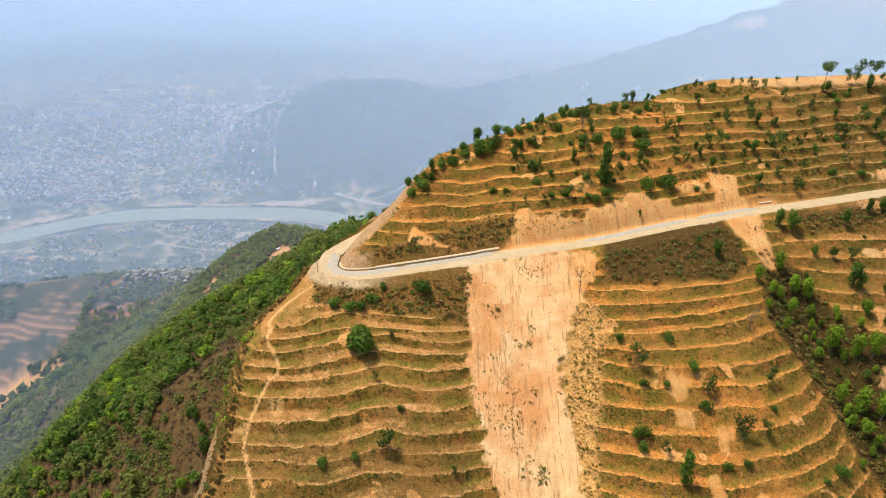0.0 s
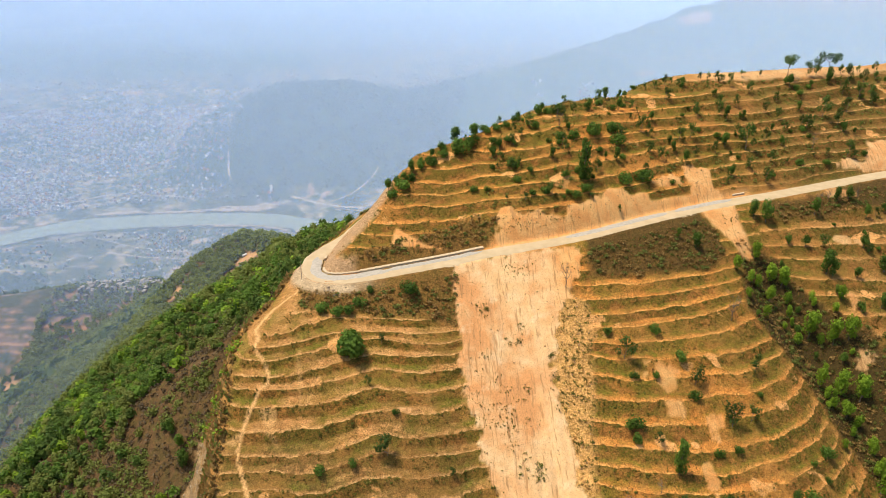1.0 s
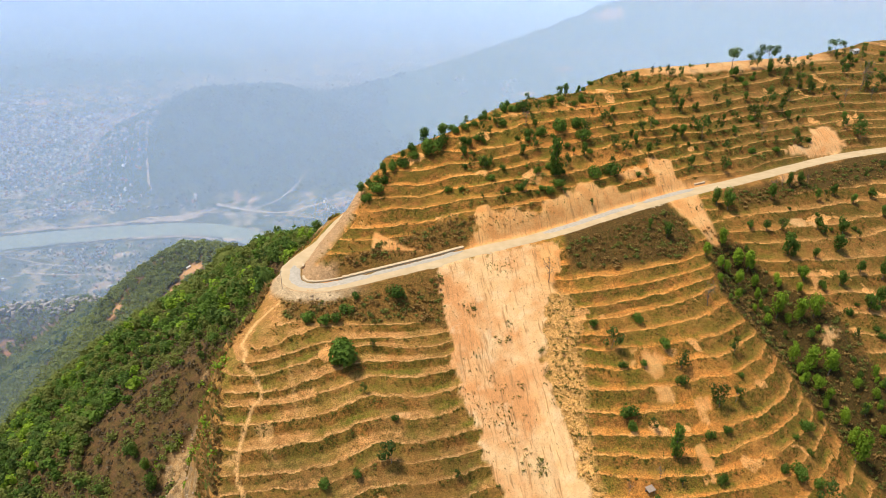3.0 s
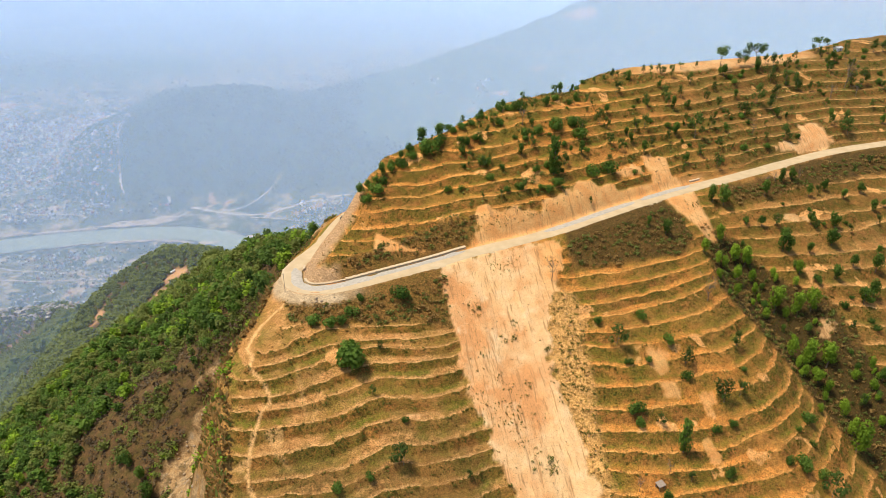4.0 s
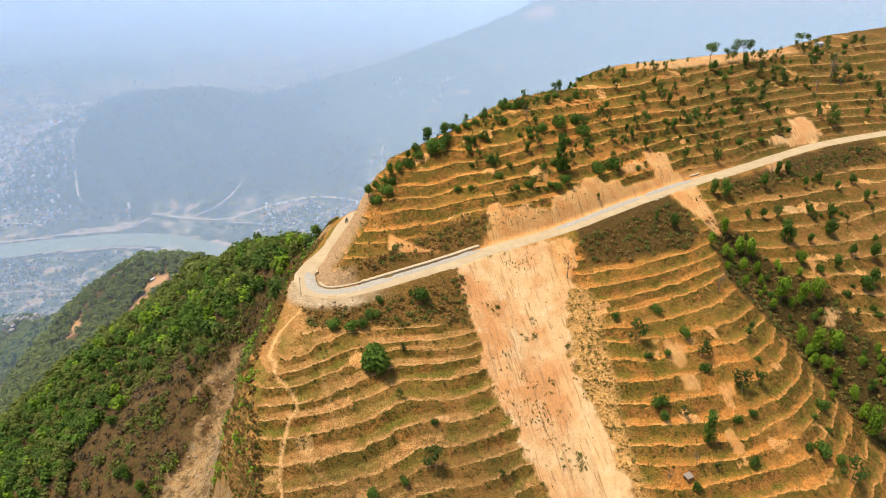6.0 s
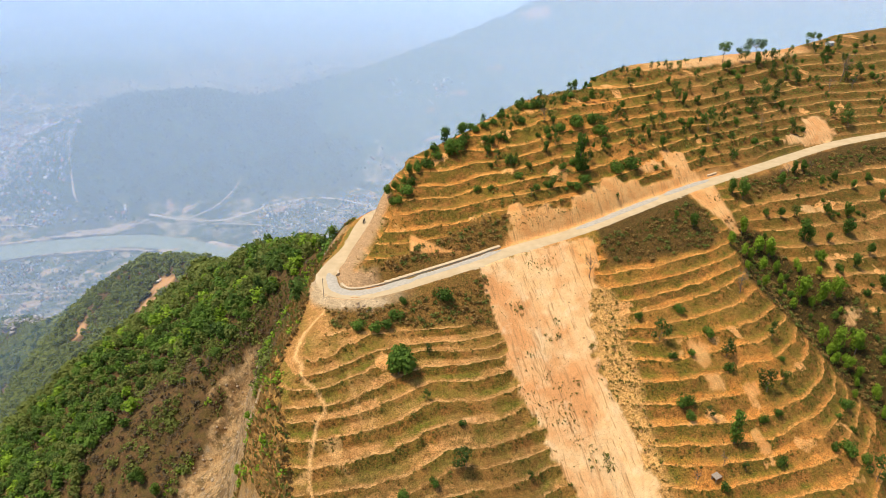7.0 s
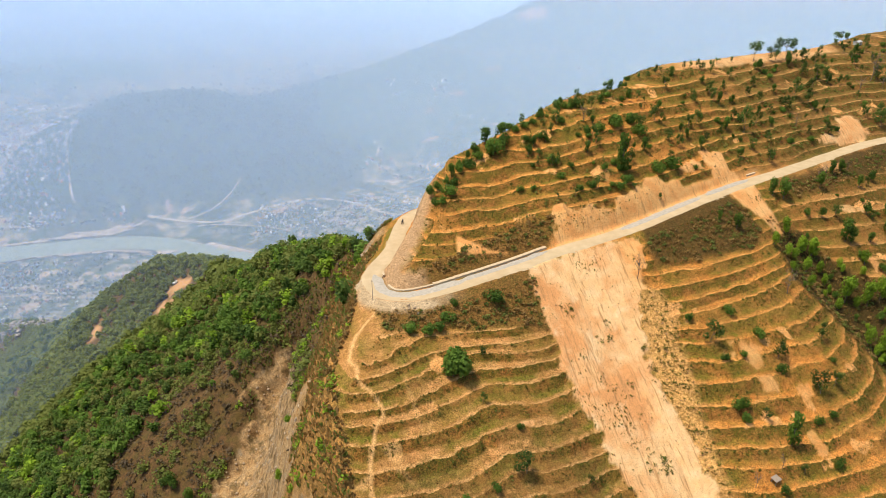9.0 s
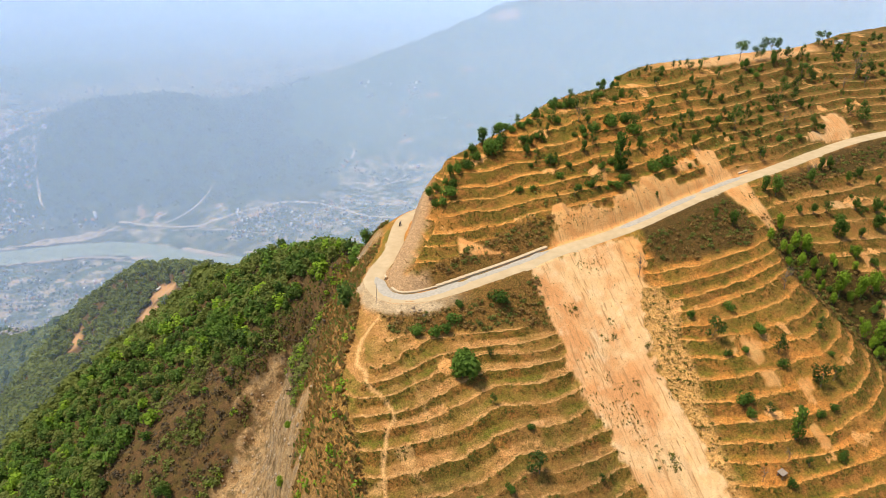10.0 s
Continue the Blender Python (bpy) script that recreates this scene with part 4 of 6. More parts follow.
plant("bright", [(72.1, 140.9, 3.6), (78.5, 145, 4.4), (75.3, 139.1, 3.3), (76.7, 138.3, 3.7), (80.9, 141.2, 4.8), (83.7, 140.2, 5.2), (72.8, 134.3, 2.9), (79, 136.3, 4.7), (75.6, 130.7, 3.6), (83.7, 136.6, 3.8), (82.9, 133.8, 3.4), (89, 136.2, 2.8), (85.7, 129.3, 6.8), (95.2, 134.4, 3.9), (90.1, 126.7, 6.5), (93.5, 126.1, 6.5), (82.7, 131.6, 2.4), (87.6, 127.5, 3.1), (83.4, 118.1, 5.3), (88.1, 117.2, 6), (91.3, 115.5, 6.1), (84.8, 114, 3.3), (87, 112.6, 4.3), (88.5, 110.4, 3.6), (89.2, 105.6, 4.6), (87.8, 98.7, 8.1), (88.8, 101.6, 4.9), (83.2, 106.1, 2.3)], "trees in the gully", RNG, 0.8)
plant("broad", [(98.6, 156.7, 4.5), (118.8, 158.9, 3.6), (112.8, 157, 3.5), (107.5, 147.9, 4.1), (114.1, 146.9, 5), (109.5, 141.9, 5.2), (94.6, 141.2, 6.1), (95.7, 140.3, 4.6), (101.7, 139.8, 2.9), (104.2, 132.6, 4), (111.5, 135.3, 3.3), (116.6, 133.3, 4.9), (107.7, 125.6, 4.7), (111, 126.8, 5.1), (130.4, 157.9, 3.3), (129.9, 151.8, 3.3), (88.3, 148.7, 2.5), (92.3, 147.6, 2.9), (123.3, 156, 2.8), (59.9, 147.2, 2.6), (63.4, 144.8, 4.2), (84.6, 154.2, 6.1), (81.7, 155, 4.6)], "trees below the road to the east", RNG, 0.85)
plant("bush", [(-5, 133.3, 3.5), (-15, 131.6, 2.4), (-19.9, 129.7, 2.6), (-23.2, 130.6, 2.6), (-17.5, 130, 2.4), (-12.7, 134.4, 1.9), (-15.8, 100.1, 1.7), (-21.6, 98.5, 1.9), (-7.9, 109.1, 1.5)], "bushes below the bend", RNG, 1.2)
plant("bush", [(10.3, 174, 5.5), (13, 176, 4.3), (16.8, 180.1, 2.4), (18.1, 178.5, 2.3), (20.1, 178.6, 2.3), (22.9, 179.2, 2), (25.5, 181.3, 2.4), (30, 178.1, 2.4), (32.4, 184.7, 3.2), (34.7, 184.3, 2.5), (37.6, 184.8, 3.5), (36.3, 174.1, 2.7), (40.2, 174.6, 2.7), (45.8, 175.9, 4.5), (51.5, 178.5, 3.9), (40.1, 161.9, 2.6), (37.2, 157.2, 2.5), (40.1, 158.9, 2.6), (51.2, 173.6, 3.8), (22.9, 165.7, 3.2), (22.1, 173.6, 2.3), (12.4, 161.6, 1.9), (15.6, 160.9, 1.5), (23.1, 161.4, 2.2), (26.1, 157.6, 1.9), (29.7, 157.9, 2.5), (35.4, 162.8, 2.3), (50.4, 162.4, 3.7), (55.6, 163.3, 4.1)], "bushes near the crest", RNG, 1.05)
plant("dark", [(59.9, 180.4, 4.4), (61.6, 179.2, 3.6), (60.4, 173.4, 3.6), (47.7, 155.3, 2.3), (78.5, 190, 3.9), (86.7, 193.5, 4.1), (100, 193, 3.3), (103.3, 190.9, 3.4), (110.7, 187.7, 5.1), (117.6, 192.6, 6.5), (121.3, 190.3, 4.8), (126.6, 195.5, 4.5), (129.7, 203.6, 5.1), (133.4, 201.2, 5.6), (138.1, 202.7, 4.2), (95.6, 181.5, 4), (88.8, 178.2, 7.8), (79.7, 176.7, 3.8), (73.9, 180.2, 4.5), (63.1, 171.8, 3.6), (90.7, 168.3, 4.5), (119, 178.9, 5.1), (142.5, 182.3, 6.8), (142.5, 180.8, 5.4), (141.3, 199.2, 3.3), (156.6, 199.1, 5.9), (161, 199.1, 6.4), (98.5, 200.2, 3.8), (154.2, 208.9, 4.5), (161.3, 207.1, 3.5)], "trees on the upper terraces", RNG, 0.9)
plant("dark", [(124.5, 211.2, 6.1), (121.7, 211.2, 4.6), (133.3, 212.5, 3.4), (134.5, 209.5, 5.2), (139.2, 213.1, 2.9), (138.4, 208.1, 4.8), (84.9, 205.2, 2.9), (87.8, 206, 2.5), (90.1, 205.9, 3), (90.9, 204.4, 3), (93.5, 203.1, 4.2), (105.8, 209.7, 2.2), (155.5, 218.9, 3.1), (167.6, 217, 4.2), (176.6, 214.6, 4.8), (180.5, 214.4, 4.3), (145.2, 213.9, 3.5), (67.2, 201.6, 2.4), (70.2, 202, 2.4), (73.4, 202.9, 3.3), (59.5, 196.2, 1.9), (164, 218.3, 2.6)], "trees along the ridge", RNG, 0.85)
plant("umbrella", [(114.7, 210, 7.7), (128.1, 210.9, 8.5), (99.4, 208.5, 2.2), (158.6, 219.4, 5.7)], "flat-topped ridge trees", RNG, 1)
plant("bush", [(-5.5, 162.9, 3.1), (-7.3, 160.6, 2.4), (-0.1, 170, 2.5), (2.3, 171, 2.9), (5.6, 173.1, 2.6), (-8.2, 164.1, 2.2), (-2.9, 166, 2.8)], "bushes on the western crest", RNG, 1.2)

plant("broad", [(-8.6, 167.2, 3.2), (-6.3, 168.4, 2.6), (-4.6, 166.4, 2.2), (-2.6, 168.4, 3.4), (0.1, 170.5, 2.8), (2.9, 172.9, 2.4), (5.7, 175.1, 3.0), (9.4, 177.5, 4.2), (14.4, 178.9, 3.6), (26.5, 182.4, 2.4), (33.4, 185.4, 2.6)], "trees on the western crest", RNG, 1.0)
plant("broad", [(-20.5, 186.5, 4.4), (-24.5, 184.5, 3.6), (-74.5, 171.6, 6.2), (-77, 177.5, 5.6), (-82, 185, 5.2)], "trees on the western flank", RNG, 0.95)
plant("bright", [(-79.9, 162.7, 5.2), (-52, 150, 3.0), (-48, 158, 2.6)], "trees on the western flank", RNG, 1.1)

# small bushes between them, along the terrace edges
def scatter(n, x0, x1, y0, y1, rng, keep):
    x, y = rng.uniform(x0, x1, n), rng.uniform(y0, y1, n)
    z, mk = terrain(x, y)
    ok = keep(x, y, z, mk, rng.uniform(0, 1, n))
    return np.stack([x[ok], y[ok], z[ok]], 1), {k: v[ok] for k, v in mk.items()}


def up_slope(x, y, z, mk, u):
    return (along(x, y, ROAD_FRONT)[0] > 6) & (along(x, y, CREST)[0] < 1) & (mk["bare"] < 0.2) & (u < 0.35 + 0.6 * mk["riser"]) & (x > 18 - 0.2 * (y - 160))


_p, _ = scatter(620, 10, 175, 150, 225, RNG, up_slope)
plant("bush", [(x, y, h) for (x, y, z), h in zip(_p[:70], RNG.uniform(0.9, 2.2, 70))], "bushes on the upper terraces", RNG, 1.1)
plant("dark", [(x, y, h) for (x, y, z), h in zip(_p[70:150], RNG.uniform(1.5, 4.2, 80))], "small trees on the upper terraces", RNG, 0.9)
plant("broad", [(x, y, h) for (x, y, z), h in zip(_p[150:205], RNG.uniform(1.6, 4.0, 55))], "green trees on the upper terraces", RNG, 0.8)
plant("bare", [(x, y, h) for (x, y, z), h in zip(_p[205:225], RNG.uniform(2.0, 4.5, 20))], "leafless trees", RNG, 0.8)


def east_slope(x, y, z, mk, u):
    return (along(x, y, ROAD_FRONT)[0] < -5) & (mk["bare"] < 0.2) & (x > 92)


_p, _ = scatter(190, 84, 165, 92, 172, RNG, east_slope)
plant("bush", [(x, y, h) for (x, y, z), h in zip(_p[:34], RNG.uniform(1.0, 2.4, 34))], "bushes below the road to the east", RNG, 1.1)
plant("dark", [(x, y, h) for (x, y, z), h in zip(_p[34:60], RNG.uniform(2.0, 4.0, 26))], "small trees below the road to the east", RNG, 0.9)
plant("broad", [(x, y, h) for (x, y, z), h in zip(_p[60:95], RNG.uniform(1.8, 4.2, 35))], "trees below the road to the east", RNG, 0.9)


def in_gully(x, y, z, mk, u):
    return (inside(x, y, GULLY_SCRUB) > 0.5) & (mk["bare"] < 0.2) & (u < 0.9)


_p, _ = scatter(260, 70, 113, 90, 148, RNG, in_gully)
plant("bright", [(x, y, h) for (x, y, z), h in zip(_p[:26], RNG.uniform(1.4, 3.4, 26))], "trees in the gully", RNG, 0.9)
plant("broad", [(x, y, h) for (x, y, z), h in zip(_p[26:38], RNG.uniform(1.2, 3.0, 12))], "trees in the gully", RNG, 0.95)
for _list in KINDS.values():
    for _t in _list:
        if not _t["used"]:
            for _c in list(_t.children):
                bpy.data.objects.remove(_c)
            bpy.data.objects.remove(_t)
        else:
            del _t["used"]
for _o in bpy.data.objects:
    if "used" in _o.keys():
        del _o["used"]


def joined_trees(name, spots, n, size, mat, label, category, seed, kind="broad"):
    """Woods that nobody could count: many crowns and stems in one mesh each."""
    rng = np.random.default_rng(seed)
    bits, tones, stems = [], [], []
    for x, y, z, h in spots:
        p, o, c = crown_points(rng, kind, n)
        V, F = leaves(rng, p, n, size, o)
        a = rng.uniform(0, 6.28)
        w = h * rng.uniform(0.95, 1.3)
        R = np.array([[math.cos(a) * w, -math.sin(a) * w, 0], [math.sin(a) * w, math.cos(a) * w, 0], [0, 0, h]])
        at = np.array([x, y, z - 0.1 * h])
        bits.append((V @ R.T + at, F))
        tones.append(np.full(len(V), rng.uniform(0, 1)))
        sv, sf = limb((x, y, z - 0.3), (x, y, z + 0.55 * h), 0.03 * h, 0.012 * h, 4)
        stems.append((sv, sf))
    V, F = weld(bits)
    root = new(name)
    crown = new("crowns", mesh_of("crowns", V, F, mat, tone=np.concatenate(tones)))
    crown.parent = root
    st = new("stems", mesh_of("stems", *weld(stems), BARK))
    st.parent = root
    return tagged(root, label, category, kind="stuff")


def forest_spots(rng):
    n = 27000
    x, y = rng.uniform(-340, -16, n), rng.uniform(120, 640, n)
    z, mk = terrain(x, y)
    w = along(x, y, WEST_EDGE)[0]
    gw, gws, _ = along(x, y, GULLY_WEST)
    sp = along(x, y, SPUR)[0]
    thick = 0.5 + 0.9 * fbm(x, y, 45, 3, 71)
    dens = np.where(w < 26, 0.03 + 0.10 * (thick > 0.6), 0.45 + 0.55 * step01(0.2, 0.6, thick))
    shade = step01(75, 20, np.abs(gw)) * step01(250, 205, y)
    dens = dens * (1 - 0.80 * shade) * step01(-45, -12, sp)
    low = step01(-35, -58, x) * step01(238, 212, y + 10 * fbm(x, y, 25, 2, 74)) * step01(112, 92, -x + 12 * fbm(x, y, 22, 2, 75))
    dens = dens * (1 - 0.70 * low)
    dens = np.where((mk["rock"] > 0.3) | (mk["scar"] > 0.3) | (terrain(x * 1.0, y + 6)[1]["scar"] > 0.3) | (w < 3), 0, dens)
    dens = dens * step01(4, 11, np.abs(gw) - 2) * np.where((gw > 0) & (gws < 150) & (np.abs(gw) < 26), 0.25, 1.0)
    dens = np.where((sp > -34) & (sp < 38) & (np.abs(gw) > 13) & (y > 188) & (w > 4), np.maximum(dens, 0.8 * (dens > 0)), dens)
    ok = rng.uniform(0, 1, n) < dens * 0.85
    x, y, z = x[ok], y[ok], z[ok]
    h = rng.uniform(3.4, 6.8, len(x)) * (1 + 0.25 * (np.abs(along(x, y, SPUR)[0]) < 28) * (y < 240)) * (0.85 + 0.3 * vnoise(x / 30, y / 30, 72))
    return np.stack([x, y, z, h], 1)


FOREST = forest_spots(np.random.default_rng(17))
_near = np.hypot(FOREST[:, 0], FOREST[:, 1]) < 300
_mix = np.random.default_rng(5).uniform(0, 1, len(FOREST)) + 0.5 * vnoise(FOREST[:, 0] / 35, FOREST[:, 1] / 35, 73)
for _lo, _hi, _m, _l, _sd in ((-9, 0.30, LEAF_GREEN, "dense green broadleaf woodland on the steep flank", 21), (0.30, 0.60, LEAF_DARK, "dark green woodland on the steep flank", 26),
                              (0.60, 0.70, LEAF_BRIGHT, "fresh light-green woodland on the steep flank", 22), (0.70, 9, LEAF_OLIVE, "olive-green woodland on the steep flank", 23)):
    joined_trees("woodland", FOREST[_near & (_mix >= _lo) & (_mix < _hi)], 150, 0.145, _m, _l, "woodland", _sd)
joined_trees("woodland", FOREST[~_near & (_mix < 0.5)], 56, 0.25, LEAF_FRESH, "yellow-green woodland farther down the spur", "woodland", 24)
joined_trees("woodland", FOREST[~_near & (_mix >= 0.5)], 56, 0.25, LEAF_OLIVE, "olive-green woodland farther down the spur", "woodland", 25)


def tuft_mesh(spots, size, seed, blades=3):
    """Grass tufts: a few bent blades fanned out from each foot."""
    rng = np.random.default_rng(seed)
    n = len(spots)
    foot = np.repeat(spots[:, :3], blades, 0)
    a = rng.uniform(0, 6.28, n * blades)
    s = np.repeat(size * rng.uniform(0.5, 1.5, n), blades) * rng.uniform(0.6, 1.2, n * blades)
    lean = rng.uniform(0.2, 0.9, n * blades)
    d = np.stack([np.cos(a), np.sin(a), np.zeros_like(a)], 1)
    side = np.stack([-np.sin(a), np.cos(a), np.zeros_like(a)], 1)
    w = (0.42 * s)[:, None]
    tip = foot + d * (lean * s)[:, None] + np.array([0, 0, 1]) * (s * 0.9)[:, None]
    mid = foot + d * (0.35 * lean * s)[:, None] + np.array([0, 0, 1]) * (s * 0.5)[:, None]
    base = foot - np.array([0, 0, 0.05])
    V = np.stack([base - side * w * 0.5, base + side * w * 0.5, mid + side * w * 0.6, tip, mid - side * w * 0.6], 1).reshape(-1, 3)
    F = (np.arange(n * blades) * 5)[:, None] + np.arange(5)[None, :]
    return V, F, np.repeat(rng.uniform(0, 1, n), blades * 5)


def tufts(name, n, box, keep, size, mat, label, seed, category="grass"):
    rng = np.random.default_rng(seed)
    p, _ = scatter(n, *box, rng, keep)
    V, F, tone = tuft_mesh(p, size, seed)
    ob = new(name, mesh_of(name, V, F, mat, tone=tone))
    return tagged(ob, label, category, kind="stuff")


LEAF_GRASS = leaf_material("grass_green", (0.058, 0.076, 0.012), (0.165, 0.185, 0.034), 0.40)
LEAF_STRAW = leaf_material("grass_straw", (0.230, 0.125, 0.036), (0.460, 0.270, 0.085), 0.45)
LEAF_SCARP = leaf_material("grass_scarp", (0.240, 0.145, 0.046), (0.480, 0.310, 0.110), 0.45)
LEAF_BROWN = leaf_material("leaf_brown", (0.070, 0.050, 0.032), (0.170, 0.125, 0.072), 0.35)


def on_riser(x, y, z, mk, u):
    return (u < mk["riser"] * (0.16 + 0.3 * (fbm(x, y, 7, 2, 81) > 0)) + 0.5 * mk["brow"] * (vnoise(x / 1.6, y / 1.6, 88) > 0.1) + 0.12 * mk["green"] + 0.4 * mk["scrub"]) & (mk["bare"] < 0.3) & (mk["road"] < 0.1)


def on_slope(x, y, z, mk, u):
    return (u < 0.30 * mk["riser"] + 0.75 * mk["scrub"] + 0.06 + 0.5 * mk["rubble"] * (fbm(x, y, 4, 2, 82) > 0.1)) & (mk["bare"] < 0.3) & (mk["road"] < 0.1)


def on_slide(x, y, z, mk, u):
    return (mk["bare"] > 0.5) & (mk["road"] < 0.1) & (u < 0.012 + 0.5 * (fbm(x, y, 5, 3, 83) > 0.24))


def on_wedge(x, y, z, mk, u):
    return (mk["west"] > 0.5) & (mk["deep"] < 0.6) & (mk["rock"] < 0.3) & (u < 0.8 + 0.5 * fbm(x, y, 9, 2, 84))


def on_scarp(x, y, z, mk, u):
    return (mk["west"] > 0.5) & (mk["rock"] < 0.3) & (u < 0.55 + 0.5 * fbm(x, y, 9, 2, 84))


tufts("grass_tufts", 130000, (-40, 125, 90, 222), on_riser, 0.25, LEAF_GRASS, "small green grass tufts along the terrace banks", 31)
tufts("dry_grass", 70000, (-40, 115, 90, 222), on_slope, 0.26, LEAF_STRAW, "dry straw-coloured grass on banks and scrub", 32)
tufts("slide_tufts", 42000, (-10, 90, 88, 172), on_slide, 0.27, LEAF_GRASS, "sparse green tufts on the bare landslip", 33)
tufts("scarp_green", 15000, (-60, -14, 85, 215), on_scarp, 0.7, LEAF_OLIVE, "fresh green grass on the steep western scarp", 35)
tufts("scarp_grass", 30000, (-75, -14, 85, 215), on_wedge, 0.75, LEAF_SCARP, "tall dry grass on the steep western scarp", 34)


def shrubs(name, n, box, keep, hmin, hmax, mat, label, seed, quads=34):
    rng = np.random.default_rng(seed)
    p, _ = scatter(n, *box, rng, keep)
    bits, tones = [], []
    for x, y, z in p:
        q, o, c = crown_points(rng, "bush", quads)
        V, F = leaves(rng, q, quads, 0.26, o)
        h = rng.uniform(hmin, hmax)
        bits.append((V * np.array([h * 1.3, h * 1.3, h]) + np.array([x, y, z - 0.15 * h]), F))
        tones.append(np.full(len(V), rng.uniform(0, 1)))
    V, F = weld(bits)
    return tagged(new(name, mesh_of(name, V, F, mat, tone=np.concatenate(tones))), label, "shrubs", kind="stuff")


def in_scrub(x, y, z, mk, u):
    return (mk["scrub"] > 0.5) & (mk["road"] < 0.05) & (u < 0.7 + 0.5 * fbm(x, y, 8, 2, 85))


def in_scarp(x, y, z, mk, u):
    return (mk["west"] > 0.5) & (mk["rock"] < 0.35) & (along(x, y, WEST_EDGE)[0] < 60) & (fbm(x, y, 9, 2, 86) > 0.24)


def in_deep(x, y, z, mk, u):
    return (mk["deep"] > 0.4) & (mk["rock"] < 0.3) & (u < 0.7 + 0.5 * fbm(x, y, 9, 2, 84))


def in_deep_green(x, y, z, mk, u):
    return (mk["deep"] > 0.4) & (mk["rock"] < 0.3) & (fbm(x, y, 14, 3, 90) > 0.08) & (u < 0.7)


def at_slide_edge(x, y, z, mk, u):
    return (mk["rubble"] > 0.3) & (u < 0.35) | (mk["slide"] > 0.5) & (fbm(x, y, 6, 2, 87) > 0.36) & (u < 0.6)


def on_bank(x, y, z, mk, u):
    return (mk["brow"] > 0.4) & (mk["bare"] < 0.2) & (u < 0.7) & (vnoise(x / 2.2, y / 2.2, 91) > 0.1) | (mk["riser"] > 0.5) & (mk["bare"] < 0.2) & (u < 0.07)


def on_upper(x, y, z, mk, u):
    return (along(x, y, ROAD_FRONT)[0] > 5) & (mk["riser"] > 0.4) & (mk["bare"] < 0.2) & (u < 0.25 + 0.5 * (fbm(x, y, 12, 2, 89) > 0)) & (along(x, y, CREST)[0] < 2)


shrubs("dry_scrub", 7500, (-32, 152, 90, 176), in_scrub, 0.5, 1.2, LEAF_DRY, "low brown scrub below the road", 41)
shrubs("green_scrub", 9000, (-32, 152, 90, 176), in_scrub, 0.4, 1.1, LEAF_OLIVE, "low green shrubs among the brown scrub", 42)
shrubs("scarp_shrubs", 2600, (-80, -14, 85, 215), in_scarp, 0.5, 1.9, LEAF_BRIGHT, "green shrubs on the western scarp", 43)
shrubs("scarp_scrub", 15000, (-210, -14, 85, 270), in_deep, 0.8, 2.4, LEAF_BROWN, "dark brown scrub below the western scarp", 44, 10)
shrubs("deep_shrubs", 9000, (-130, -40, 110, 260), in_deep_green, 0.9, 2.6, LEAF_OLIVE, "olive shrubs scattered over the brown flank", 48, 20)
shrubs("slide_shrubs", 3600, (2, 38, 90, 142), at_slide_edge, 0.25, 0.75, LEAF_GRASS, "small shrubs at the landslip's edge", 45, 20)
shrubs("bank_shrubs", 32000, (-40, 125, 86, 190), on_bank, 0.25, 0.6, LEAF_GRASS, "small dark shrubs on the terrace banks", 46, 20)
shrubs("upper_bank_shrubs", 12000, (10, 175, 150, 225), on_upper, 0.35, 1.1, LEAF_OLIVE, "low scrubby bushes along the upper terrace banks", 47, 14)


# ---- the valley: river, tracks, houses, woods ----
def water_material():
    m = Mat("river_water")
    n = m.noise(0.05, 3, 0.5)
    m.b.inputs["Specular IOR Level"].default_value = 0.5
    m.bump(m.noise(0.6, 3, 0.6), 0.15, 0.3)
    return m.done(m.mix(n, (0.20, 0.235, 0.165), (0.26, 0.285, 0.205)), 0.5)


def draped(name, line, half, mat, lift, wob, seed, step=12.0, level=None):
    """A strip over the ground along a plan line."""
    pts = np.array(line)[:, :2]
    s = np.concatenate([[0], np.cumsum(np.hypot(*np.diff(pts, axis=0).T))])
    q = np.arange(0, s[-1], step)
    P = np.stack([np.interp(q, s, pts[:, j]) for j in range(2)], 1)
    T = np.gradient(P, axis=0)
    T /= np.linalg.norm(T, axis=1)[:, None]
    N = np.stack([-T[:, 1], T[:, 0]], 1)
    off = wob * fbm(q, q * 0 + 3, 120, 3, seed)
    rows = []
    for c in (-1, -0.33, 0.33, 1):
        X = P + N * (c * half * (1 + 0.25 * fbm(q, q * 0 + c, 90, 2, seed + 5)) + off)[:, None]
        z = np.full(len(q), level) if level is not None else ground_height(X[:, 0], X[:, 1])[0] + lift
        rows.append(np.column_stack([X, z]))
    n = len(q)
    i = np.arange(n - 1)
    F = np.concatenate([np.stack([j * n + i, j * n + i + 1, (j + 1) * n + i + 1, (j + 1) * n + i], 1)[:, ::-1] for j in range(3)])
    return new(name, mesh_of(name, np.concatenate(rows), F, mat, smooth=True))


def plain_material(name, a, b, scale=0.5, rough=0.9):
    m = Mat(name)
    n = m.noise(scale, 4, 0.6)
    m.bump(n, 0.3, 0.05)
    return m.done(m.mix(m.ramp(n, 0.3, 0.7), a, b), rough)


